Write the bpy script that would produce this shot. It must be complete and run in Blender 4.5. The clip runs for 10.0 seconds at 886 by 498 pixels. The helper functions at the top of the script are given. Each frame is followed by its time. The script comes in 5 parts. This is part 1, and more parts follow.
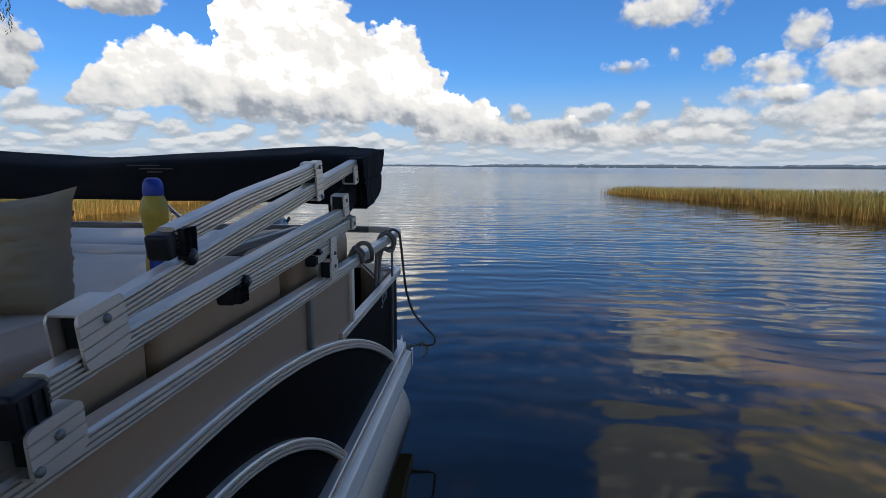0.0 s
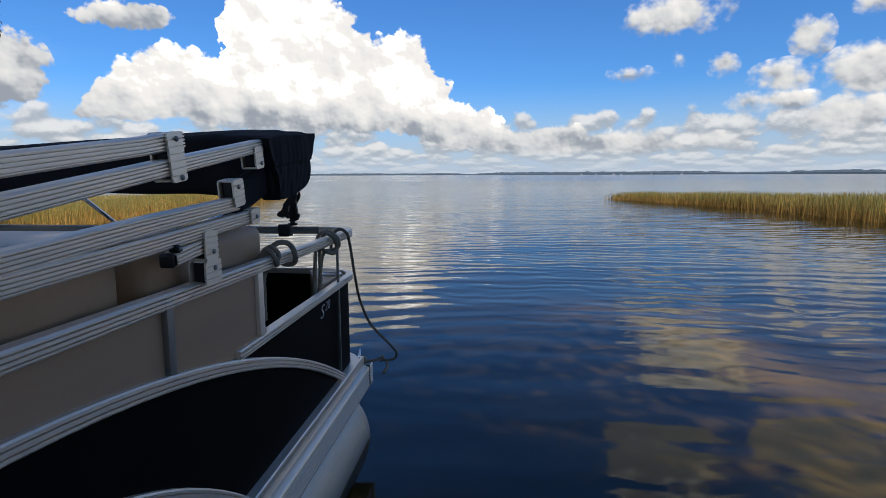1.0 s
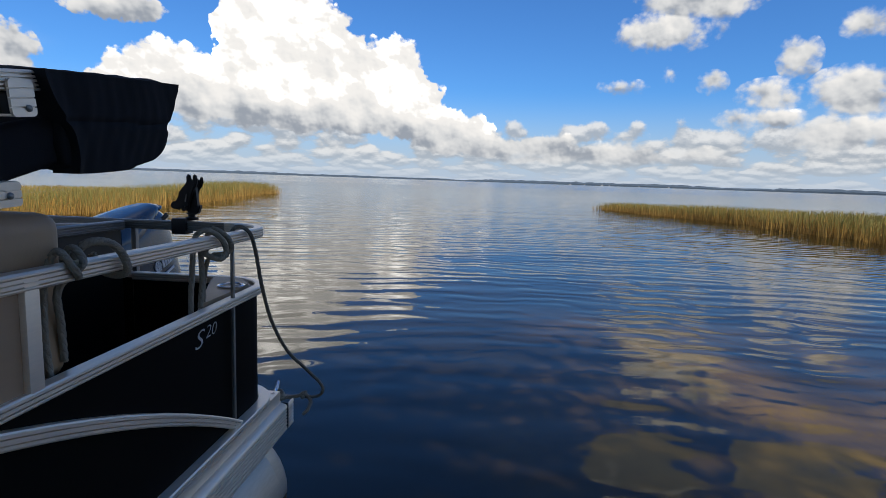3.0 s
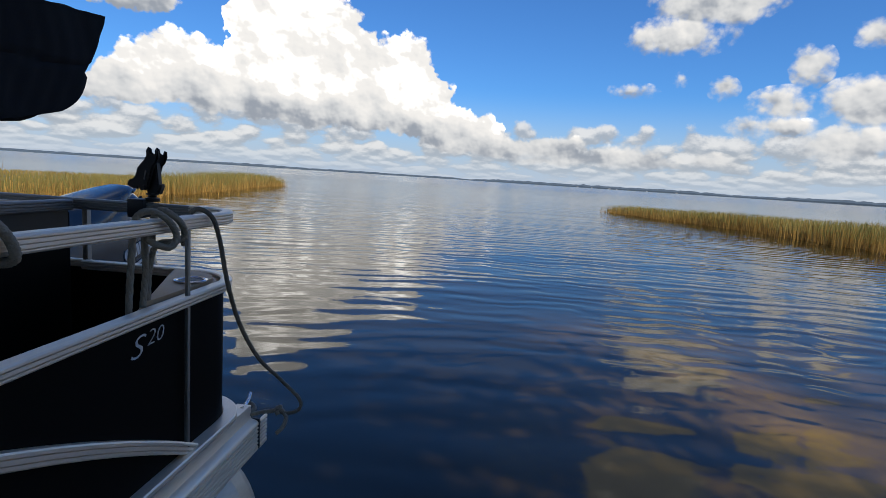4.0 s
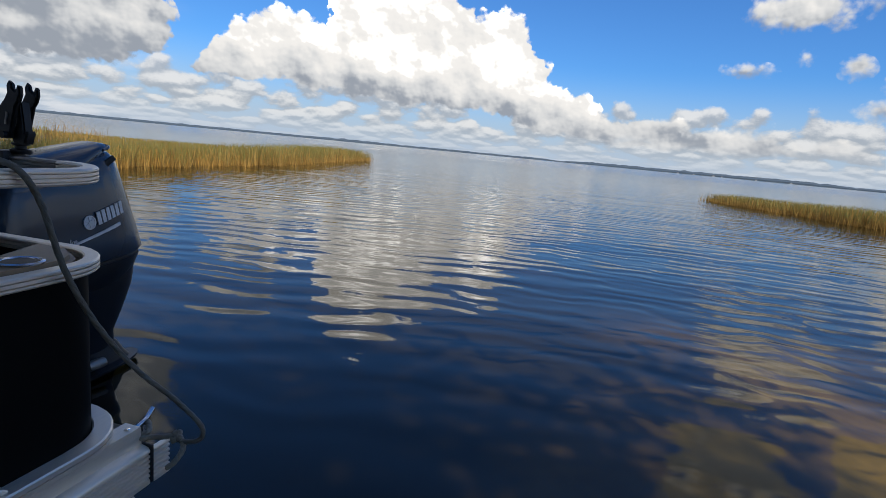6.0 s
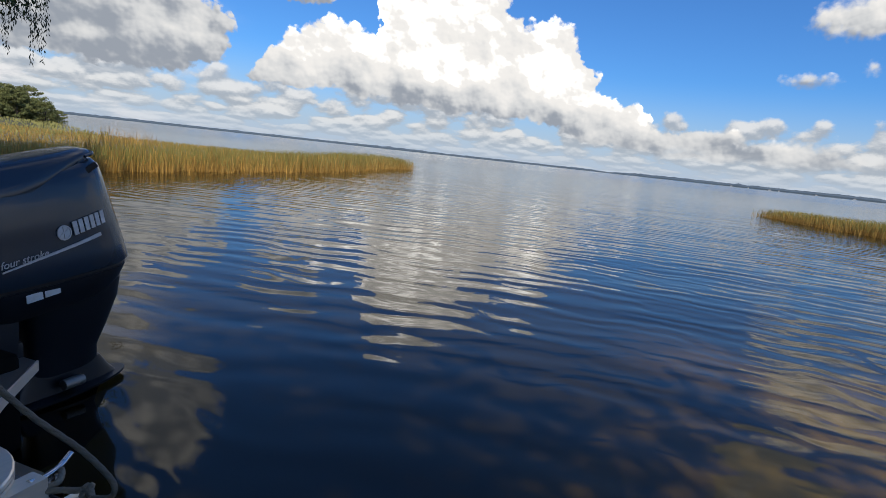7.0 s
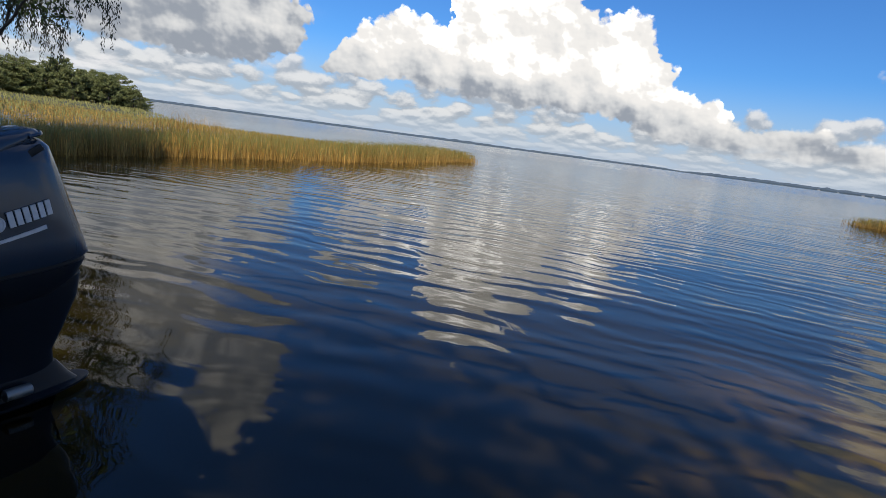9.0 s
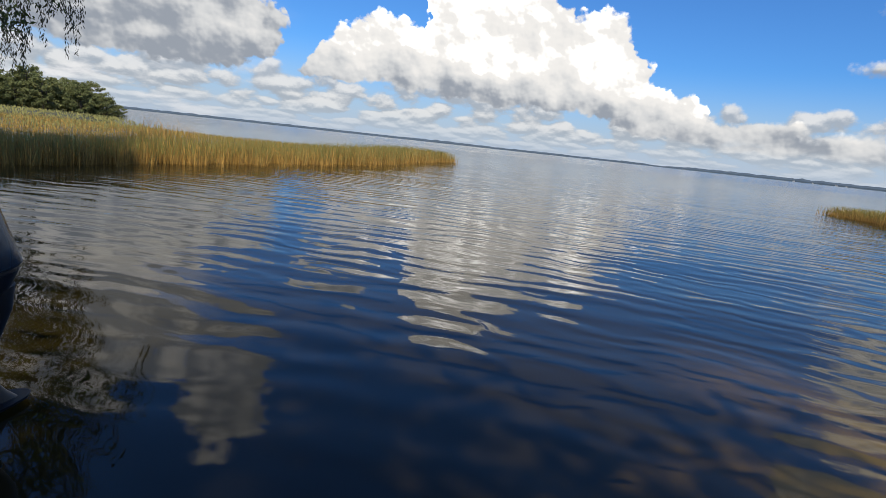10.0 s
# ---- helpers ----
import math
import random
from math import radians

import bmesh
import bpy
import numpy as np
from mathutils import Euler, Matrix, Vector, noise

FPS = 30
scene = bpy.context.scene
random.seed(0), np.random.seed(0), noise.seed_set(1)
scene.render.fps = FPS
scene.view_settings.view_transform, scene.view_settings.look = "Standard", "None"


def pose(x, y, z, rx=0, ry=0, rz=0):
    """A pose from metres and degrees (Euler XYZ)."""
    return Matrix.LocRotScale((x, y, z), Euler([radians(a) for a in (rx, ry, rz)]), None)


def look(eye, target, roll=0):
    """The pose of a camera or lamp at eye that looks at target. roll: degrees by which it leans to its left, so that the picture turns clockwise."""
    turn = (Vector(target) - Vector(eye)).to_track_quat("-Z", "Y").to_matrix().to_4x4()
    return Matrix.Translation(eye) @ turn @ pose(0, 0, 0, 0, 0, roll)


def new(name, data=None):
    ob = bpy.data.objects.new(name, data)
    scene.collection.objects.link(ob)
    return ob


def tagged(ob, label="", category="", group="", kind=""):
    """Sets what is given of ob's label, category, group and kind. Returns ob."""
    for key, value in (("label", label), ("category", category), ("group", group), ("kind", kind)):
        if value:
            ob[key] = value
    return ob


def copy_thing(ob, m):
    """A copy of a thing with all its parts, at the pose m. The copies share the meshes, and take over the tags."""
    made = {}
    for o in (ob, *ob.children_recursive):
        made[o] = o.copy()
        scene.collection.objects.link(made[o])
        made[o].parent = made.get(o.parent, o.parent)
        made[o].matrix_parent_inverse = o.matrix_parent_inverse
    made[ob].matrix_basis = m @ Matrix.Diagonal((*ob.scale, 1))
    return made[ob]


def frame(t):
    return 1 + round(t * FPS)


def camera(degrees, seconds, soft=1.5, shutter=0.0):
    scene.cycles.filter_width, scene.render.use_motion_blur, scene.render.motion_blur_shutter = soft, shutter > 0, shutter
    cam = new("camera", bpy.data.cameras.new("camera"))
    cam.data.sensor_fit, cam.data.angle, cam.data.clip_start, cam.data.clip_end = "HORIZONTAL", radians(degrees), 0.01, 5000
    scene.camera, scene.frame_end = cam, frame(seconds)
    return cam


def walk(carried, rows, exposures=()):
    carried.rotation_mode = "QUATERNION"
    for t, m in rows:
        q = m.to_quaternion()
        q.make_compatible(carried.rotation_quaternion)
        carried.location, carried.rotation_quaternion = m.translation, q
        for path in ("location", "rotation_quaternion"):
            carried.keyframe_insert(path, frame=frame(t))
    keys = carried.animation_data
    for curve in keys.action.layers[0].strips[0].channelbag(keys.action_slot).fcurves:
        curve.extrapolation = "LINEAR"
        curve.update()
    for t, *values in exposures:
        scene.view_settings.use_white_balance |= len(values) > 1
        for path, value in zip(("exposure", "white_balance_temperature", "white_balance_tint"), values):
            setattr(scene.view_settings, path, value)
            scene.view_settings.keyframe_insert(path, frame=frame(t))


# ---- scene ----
cam = camera(77.9, 10.0, soft=0.5)
# seconds, eye (x, y, z), heading to the left of +y, pitch up, roll
PATH = [
    (0, 0.469, -3.121, 1.467, 5.23, -8.58, 0.33),
    (0.5, 0.522, -2.985, 1.388, 5.88, -8.06, -0.04),
    (1, 0.675, -2.757, 1.385, 5.92, -7.70, -0.22),
    (1.5, 0.728, -2.635, 1.364, 5.70, -7.67, -0.32),
    (2, 0.675, -2.474, 1.321, 5.29, -7.44, -0.04),
    (2.5, 0.744, -2.297, 1.309, 5.28, -7.21, 0.88),
    (2.7, 0.784, -2.231, 1.322, 4.78, -7.15, 1.31),
    (3.8, 0.792, -1.860, 1.294, 5.27, -7.27, 3.41),
    (4, 0.769, -1.800, 1.271, 5.10, -7.33, 3.67),
    (4.5, 0.822, -1.621, 1.265, 7.22, -7.34, 3.34),
    (5, 0.939, -1.434, 1.262, 11.05, -8.53, 4.25),
    (5.2, 0.972, -1.390, 1.254, 12.31, -9.31, 4.11),
    (6.3, 1.048, -1.060, 1.241, 14.44, -10.20, 5.70),
    (6.5, 1.061, -1.000, 1.247, 14.94, -10.15, 5.80),
    (7, 1.142, -0.844, 1.269, 18.55, -9.69, 6.20),
    (7.5, 1.198, -0.722, 1.277, 21.37, -10.14, 5.94),
    (8, 1.143, -0.579, 1.293, 22.04, -10.38, 6.71),
    (8.5, 1.156, -0.497, 1.291, 21.24, -11.41, 6.18),
    (9, 1.198, -0.288, 1.289, 24.97, -11.15, 7.60),
    (9.5, 1.219, -0.201, 1.315, 27.53, -11.62, 9.30),
    (10, 1.237, -0.151, 1.271, 23.29, -10.87, 6.21),
]


def heading(x, y, z, yaw, pitch, roll):
    a, b = radians(yaw), radians(pitch)
    ahead = Vector((-math.sin(a) * math.cos(b), math.cos(a) * math.cos(b), math.sin(b)))
    return look((x, y, z), Vector((x, y, z)) + ahead, roll)


walk(cam, [(t, heading(*row)) for t, *row in PATH], [(0, 0.03, 6850, 10), (10, 0.0, 6850, 10)])

# ---- light: sun high behind the viewer's right shoulder, cumulus sky ----
SUN_AZ, SUN_EL = -142.0, 50.0   # degrees left of +y, degrees up
sun_data = bpy.data.lights.new("sun", "SUN")
sun_data.energy, sun_data.angle, sun_data.color = 4.2, radians(0.6), (1.0, 0.95, 0.86)
sun_dir = Vector((-math.sin(radians(SUN_AZ)) * math.cos(radians(SUN_EL)), math.cos(radians(SUN_AZ)) * math.cos(radians(SUN_EL)), math.sin(radians(SUN_EL))))
sun = new("sun", sun_data)
sun.matrix_world = look(sun_dir * 80, (0, 0, 0))


class Ex:
    """Arithmetic on node sockets."""

    def __init__(self, tree, socket):
        self.tree, self.socket = tree, socket

    def op(self, kind, *others, clamp=False):
        node = self.tree.nodes.new("ShaderNodeMath")
        node.operation, node.use_clamp = kind, clamp
        for slot, v in zip(node.inputs, (self, *others)):
            if isinstance(v, Ex):
                self.tree.links.new(v.socket, slot)
            else:
                slot.default_value = v
        return Ex(self.tree, node.outputs[0])

    def __add__(self, o): return self.op("ADD", o)
    def __sub__(self, o): return self.op("SUBTRACT", o)
    def __mul__(self, o): return self.op("MULTIPLY", o)
    def __truediv__(self, o): return self.op("DIVIDE", o)
    def low(self, o): return self.op("MINIMUM", o)
    def high(self, o): return self.op("MAXIMUM", o)

    def step(self, a, b, c=0.0, d=1.0):
        node = self.tree.nodes.new("ShaderNodeMapRange")
        node.interpolation_type = "SMOOTHSTEP"
        self.tree.links.new(self.socket, node.inputs[0])
        for k, v in zip((1, 2, 3, 4), (a, b, c, d)):
            node.inputs[k].default_value = v
        return Ex(self.tree, node.outputs[0])

    def ramp(self, lo, hi, stops, scale):
        """A height over this value: linear between stops of (value, height)."""
        node = self.tree.nodes.new("ShaderNodeValToRGB")
        t = (self - lo) / (hi - lo)
        self.tree.links.new(t.socket, node.inputs[0])
        el = node.color_ramp.elements
        for k, (u, h) in enumerate(sorted(stops)):
            e = el[k] if k < 2 else el.new((u - lo) / (hi - lo))
            e.position = (u - lo) / (hi - lo)
            e.color = (h / scale, h / scale, h / scale, 1)
        return Ex(self.tree, node.outputs[0]) * scale


def combine(tree, x, y, z=0.0):
    node = tree.nodes.new("ShaderNodeCombineXYZ")
    for slot, v in zip(node.inputs, (x, y, z)):
        if isinstance(v, Ex):
            tree.links.new(v.socket, slot)
        else:
            slot.default_value = v
    return node.outputs[0]


def noise_at(tree, vec, scale, detail=4.0, rough=0.55):
    node = tree.nodes.new("ShaderNodeTexNoise")
    tree.links.new(vec, node.inputs["Vector"])
    node.inputs["Scale"].default_value, node.inputs["Detail"].default_value, node.inputs["Roughness"].default_value = scale, detail, rough
    return Ex(tree, node.outputs[0])


def cells_at(tree, vec, scale, smooth=0.35):
    node = tree.nodes.new("ShaderNodeTexVoronoi")
    node.feature = "SMOOTH_F1"
    node.inputs["Scale"].default_value, node.inputs["Smoothness"].default_value = scale, smooth
    tree.links.new(vec, node.inputs["Vector"])
    return Ex(tree, node.outputs["Distance"])


def mixed(tree, fac, a, b):
    node = tree.nodes.new("ShaderNodeMix")
    node.data_type = "RGBA"
    for slot, v in ((node.inputs[0], fac), (node.inputs[6], a), (node.inputs[7], b)):
        if isinstance(v, Ex):
            tree.links.new(v.socket, slot)
        elif isinstance(v, bpy.types.NodeSocket):
            tree.links.new(v, slot)
        else:
            slot.default_value = v if isinstance(v, float) else (*v, 1)
    return node.outputs[2]


# outline of the great cumulus bank: (azimuth, elevation) in degrees
BANK = [(-45, 0.5), (-19, 2.6), (-17.2, 3.2), (-14.9, 4.7), (-11, 4.6), (-8.6, 4.0), (-7, 5.2), (-3.6, 4.9), (-0.4, 5.3), (0.8, 6.6), (3.2, 6.7), (4.7, 8.2),
        (5.6, 9.9), (6.3, 12.0), (8.3, 13.6), (10.4, 14.9), (12.9, 12.9), (14.2, 14.8), (16.6, 16.3), (19, 20), (22.5, 22), (25.2, 19), (26.7, 15.6),
        (27.5, 10.6), (29, 11.6), (31.6, 12.3), (35.3, 10.8), (38.2, 7.6), (39.7, 5.2), (41, 2), (60, 1)]
# single clouds: azimuth, elevation, half width, half height
PUFFS_RIGHT = [(-16.3, 14.2, 5.2, 2.0), (-19, 17.5, 6, 3), (-12.6, 9.4, 2.3, 0.6), (-16.8, 10.5, 0.9, 0.9), (-20.4, 9.6, 1.2, 1.0), (-27, 11.4, 1.8, 2.0),
               (-25.2, 8.3, 3.0, 1.6), (-24.8, 6.3, 3.4, 1.1), (-31, 8.3, 3.6, 2.4), (-31, 5.0, 5, 1.8), (-19.4, 3.0, 2.4, 0.9), (-31.5, 13.6, 2.2, 1.4)]
PUFFS_HIGH = [(-18, 27, 8, 4.5), (-31, 24, 8, 5)]
PUFFS_LEFT = [(48.8, 8.9, 8.6, 4.8), (56, 10.5, 10, 6.2), (35, 13.7, 4.4, 1.3), (45, 26, 6, 7), (55, 21, 9, 6)]


def heads(tree, u, v):
    """Round cloud heads at two sizes."""
    vec = combine(tree, u, v * 1.1)
    return cells_at(tree, vec, 0.34, 0.5) * -1.9 + cells_at(tree, vec, 0.85, 0.4) * -0.8


def cloud_layer(tree, u, v):
    """The cover of the near clouds and how bright they are: grey bases, white heads."""
    drift = noise_at(tree, combine(tree, u, v), 0.33, 3.0, 0.5) - 0.5
    top = (u + drift * 4.5).ramp(-45, 60, BANK, 24)
    base = u.ramp(-45, 60, [(-45, 1.6), (0, 2.0), (5, 2.6), (10, 3.7), (22, 4.5), (40, 4.9), (60, 4.9)], 24) + (noise_at(tree, combine(tree, u, v * 0.0), 0.12, 1.0, 0.4) - 0.5) * 1.6
    field = (top - v).low((v - base) * 1.5)
    rise = (v - base).step(0.5, 4.0)
    for a, b, w, h in PUFFS_RIGHT + PUFFS_HIGH + PUFFS_LEFT:
        du, dv = (u - a) / w, (v - b) / h
        one = (du * du + dv * dv).op("SQRT").op("MULTIPLY_ADD", -1.35 * min(w, h), 1.35 * min(w, h) + (0.25 if min(w, h) < 1.3 else 0.0))
        one = one.low(one * 4)
        over = (one - field).step(-0.4, 0.4)
        rise = rise + ((dv * 0.42 + (-0.30 if a < 0 and b > 22 else 0.36 if a < 30 else 0.30 if a < 38 else 0.16 if b < 18 else 0.0)) - rise) * over
        field = field.high(one)
    vec = combine(tree, u, v * 1.1)
    here = heads(tree, u, v)
    frill = cells_at(tree, vec, 2.1, 0.3) * -0.55 + noise_at(tree, vec, 0.8, 9.0, 0.60) * 2.3 + 0.22
    field = field + (here + frill) * v.step(0, 9, 0.55, 1.0)
    field = field + (noise_at(tree, combine(tree, u * 0.8, v), 0.13, 6.0, 0.62) - 0.52) * v.step(15, 24, 0.0, 24.0)
    billow = noise_at(tree, vec, 0.30, 4.0, 0.45) - noise_at(tree, combine(tree, u - 1.0, v * 1.1 + 1.3), 0.30, 4.0, 0.45)
    relief = here - heads(tree, u - 0.30, v + 0.42)
    knobs = cells_at(tree, combine(tree, u - 0.14, v * 1.1 + 0.2), 1.9, 0.25) - cells_at(tree, vec, 1.9, 0.25)
    soft = noise_at(tree, combine(tree, u * 0.8, v * 1.5), 0.20, 5.0, 0.5) - 0.5
    fine = noise_at(tree, vec, 1.3, 6.0, 0.6) - 0.5
    shade = rise * 0.98 + relief * 0.32 + knobs * 0.16 + billow * 1.5 + soft * 1.0 + fine * 0.10 + 0.12
    return (field / v.step(16, 26, 1.0, 4.0).high(u.step(-13, -6, 2.4, 1.0))).step(-0.12, 0.5), shade


world = bpy.data.worlds.new("sky")
scene.world = world
world.use_nodes = True
wt = world.node_tree
wt.nodes.clear()
sky = wt.nodes.new("ShaderNodeTexSky")
sky.sky_type, sky.sun_disc = "NISHITA", False
sky.sun_elevation, sky.sun_rotation = radians(SUN_EL), radians(-SUN_AZ)
sky.air_density, sky.dust_density, sky.ozone_density = 1.0, 0.6, 2.5
way = wt.nodes.new("ShaderNodeTexCoord")
split = wt.nodes.new("ShaderNodeSeparateXYZ")
wt.links.new(way.outputs["Generated"], split.inputs[0])
dx, dy, dz = (Ex(wt, s) for s in split.outputs)
az = (dx * -1).op("ARCTAN2", dy) * 57.2958
el = dz.op("ARCSINE") * 57.2958
tinted = wt.nodes.new("ShaderNodeMix")
tinted.data_type, tinted.blend_type = "RGBA", "MULTIPLY"
tinted.inputs[0].default_value = 1.0
tinted.inputs[7].default_value = (0.039, 0.087, 0.149, 1)
wt.links.new(sky.outputs[0], tinted.inputs[6])
clear = tinted.outputs[2]
# rows of far, flat-based clouds low over the horizon, thinning out upwards
def row_noise(lift):
    row = combine(wt, az * 0.24, (el.high(0.0) + 1.6).op("LOGARITHM", 2.718) * 2.3 + lift)
    return noise_at(wt, row, 0.95, 8.0, 0.58) * 0.8 + 0.1 + (cells_at(wt, row, 1.7, 0.35) - 0.42) * -0.42


far = row_noise(0.0)
far_mask = (far + el.step(4.0, 10.5, 0.05, -0.62)).step(0.36, 0.48)
far_tone = ((far - row_noise(0.17)) * 1.9 + (far - 0.5) * 0.5).step(-0.2, 0.24)
hazy = mixed(wt, el.step(0, 9.5, 0.9, 0.0), clear, (0.46, 0.56, 0.72))
low_rows = mixed(wt, far_tone, (0.39, 0.435, 0.50), (0.80, 0.81, 0.825))
background = mixed(wt, far_mask * el.step(-0.2, 3.2, 0.2, 0.85), hazy, low_rows)
mask, shade = cloud_layer(wt, az, el)
# scattered clouds over the rest of the sky
rest = noise_at(wt, combine(wt, dx / (dz.high(0.0) + 0.2), dy / (dz.high(0.0) + 0.2), 3.0), 1.3, 6.0, 0.55)
outside = (az.op("ABSOLUTE").step(38, 60) + el.step(36, 50)).low(1.0)
background = mixed(wt, rest.step(0.5, 0.62) * outside * 0.9, background, (0.85, 0.87, 0.92))
grey = mixed(wt, shade.step(-0.1, 0.5), (0.31, 0.355, 0.43), (0.66, 0.69, 0.73))
pale = mixed(wt, shade.step(0.38, 0.95), grey, (0.87, 0.875, 0.885))
white = mixed(wt, shade.step(0.95, 1.65), pale, (2.6, 2.6, 2.56))
whole = mixed(wt, mask * el.step(0.4, 3.5, 0.0, 1.0), background, white)
glow = wt.nodes.new("ShaderNodeBackground")
wt.links.new(whole, glow.inputs["Color"])
glow.inputs["Strength"].default_value = 1.0
wout = wt.nodes.new("ShaderNodeOutputWorld")
wt.links.new(glow.outputs[0], wout.inputs[0])

# ---- materials ----


def material(name, color, rough=0.6, metal=0.0, vary=0.12, scale=6.0, bump=0.1, fine=80.0, coat=0.0, second=None, amount=0.5, stretch=(1, 1, 1), spec=0.5, edges=(0.28, 0.8)):
    """A surface with stains at one scale, grain at another, and fine relief. second: the stain's colour."""
    m = bpy.data.materials.new(name)
    m.use_nodes = True
    t = m.node_tree
    b = t.nodes["Principled BSDF"]
    where = t.nodes.new("ShaderNodeTexCoord")
    mp = t.nodes.new("ShaderNodeMapping")
    mp.inputs["Scale"].default_value = stretch
    t.links.new(where.outputs["Object"], mp.inputs[0])
    big = noise_at(t, mp.outputs[0], scale, 5.0, 0.6)
    small = noise_at(t, mp.outputs[0], fine, 3.0, 0.6)
    other = second or tuple(c * 0.62 for c in color)
    col = mixed(t, big.step(*edges, 0.0, amount), color, other)
    hs = t.nodes.new("ShaderNodeHueSaturation")
    t.links.new(col, hs.inputs["Color"])
    t.links.new((small * (2 * vary) + (1 - vary)).socket, hs.inputs["Value"])
    t.links.new(hs.outputs[0], b.inputs["Base Color"])
    t.links.new((big * 0.16 + small * 0.1 + (rough - 0.13)).op("ADD", 0.0, clamp=True).socket, b.inputs["Roughness"])
    b.inputs["Metallic"].default_value, b.inputs["Coat Weight"].default_value, b.inputs["Specular IOR Level"].default_value = metal, coat, spec
    if bump:
        bp = t.nodes.new("ShaderNodeBump")
        bp.inputs["Strength"].default_value, bp.inputs["Distance"].default_value = bump, 0.002
        t.links.new(small.socket, bp.inputs["Height"])
        t.links.new(bp.outputs[0], b.inputs["Normal"])
    return m


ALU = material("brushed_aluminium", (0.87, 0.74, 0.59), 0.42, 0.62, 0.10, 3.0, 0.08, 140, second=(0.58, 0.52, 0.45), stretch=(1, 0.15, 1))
ALU_DARK = material("dark_aluminium", (0.25, 0.235, 0.21), 0.5, 0.85, 0.12, 5.0, 0.1, 120, second=(0.26, 0.25, 0.24))
TUBE = material("pontoon_aluminium", (0.50, 0.44, 0.365), 0.48, 0.75, 0.14, 4.0, 0.1, 60, second=(0.33, 0.29, 0.23), amount=0.7, stretch=(1, 0.3, 2))
STEEL = material("stainless_steel", (0.62, 0.62, 0.63), 0.22, 1.0, 0.06, 30.0, 0.03, 200)
TAUPE = material("taupe_panel", (0.36, 0.225, 0.13), 0.5, 0.0, 0.05, 2.2, 0.06, 160, second=(0.265, 0.172, 0.105), stretch=(1, 0.22, 5))
# taupe darkened: the lounge side's shade is put into the colour
SHADED_TAUPE = material("shaded_taupe_panel", (0.060, 0.050, 0.038), 0.4, 0.0, 0.1, 3.0, 0.03, 120, spec=0.2)
BLACK = material("black_panel", (0.006, 0.006, 0.006), 0.5, 0.0, 0.15, 3.0, 0.03, 120, second=(0.010, 0.009, 0.007), spec=0.02)
CANVAS = material("black_canvas", (0.010, 0.0105, 0.012), 0.85, 0.0, 0.25, 5.0, 0.5, 420, second=(0.016, 0.016, 0.018), spec=0.15)
PLASTIC = material("black_plastic", (0.007, 0.007, 0.008), 0.45, 0.0, 0.1, 20.0, 0.1, 260, spec=0.35)
VINYL = material("grey_vinyl", (0.62, 0.525, 0.425), 0.5, 0.0, 0.06, 5.0, 0.2, 240, second=(0.48, 0.42, 0.355))
VINYL_TAN = material("tan_vinyl", (0.36, 0.225, 0.12), 0.5, 0.0, 0.06, 5.0, 0.2, 240, second=(0.22, 0.158, 0.105))
LINEN = material("pillow_cloth", (0.40, 0.285, 0.165), 0.9, 0.0, 0.2, 7.0, 0.6, 500, second=(0.28, 0.20, 0.12))
ROPE = material("rope_fibre", (0.22, 0.185, 0.135), 0.9, 0.0, 0.35, 25.0, 0.9, 420, second=(0.30, 0.27, 0.22))
ROPE_DARK = material("dark_rope_fibre", (0.16, 0.138, 0.105), 0.9, 0.0, 0.3, 25.0, 0.9, 420)
COWL = material("blue_grey_cowling", (0.024, 0.038, 0.056), 0.22, 0.12, 0.1, 8.0, 0.02, 300, coat=0.25, second=(0.023, 0.035, 0.050))
COWL_DARK = material("dark_blue_cowling", (0.010, 0.013, 0.018), 0.34, 0.2, 0.1, 8.0, 0.05, 300)
SILVER = material("silver_decal", (0.55, 0.56, 0.58), 0.4, 0.4, 0.05, 30.0, 0.0)
WHITE = material("white_decal", (0.72, 0.71, 0.68), 0.5, 0.0, 0.06, 30.0, 0.0)
GREY_PRINT = material("grey_print", (0.09, 0.075, 0.068), 0.7, 0.0, 0.1, 30.0, 0.0)
BLUE_CAP = material("blue_plastic", (0.02, 0.05, 0.35), 0.35, 0.0, 0.05, 30.0, 0.0)
YELLOW = material("yellow_plastic", (0.62, 0.42, 0.05), 0.4, 0.0, 0.05, 30.0, 0.0)
DECK = material("grey_deck_carpet", (0.14, 0.13, 0.12), 0.95, 0.0, 0.3, 4.0, 0.6, 300)
# darker than bark in sun: the cypress trunk's shade is in the colour
SHADED_BARK = material("shaded_bark", (0.055, 0.045, 0.035), 0.9, 0.0, 0.35, 3.0, 0.9, 40, second=(0.03, 0.025, 0.02), stretch=(1, 1, 0.25))


def leaf_material(name, a, b, c):
    """Leaves or stems whose colour differs from one to the next."""
    m = bpy.data.materials.new(name)
    m.use_nodes = True
    t = m.node_tree
    g = t.nodes.new("ShaderNodeNewGeometry")
    r = Ex(t, g.outputs["Random Per Island"])
    where = t.nodes.new("ShaderNodeTexCoord")
    patch = noise_at(t, where.outputs["Object"], 0.35, 4.0, 0.6)
    col = mixed(t, r.step(0.0, 1.0), a, b)
    col = mixed(t, (patch + r * 0.35).step(0.5, 0.85, 0.0, 0.8), col, c)
    bs = t.nodes["Principled BSDF"]
    t.links.new(col, bs.inputs["Base Color"])
    bs.inputs["Roughness"].default_value, bs.inputs["Specular IOR Level"].default_value = 0.7, 0.25
    return m


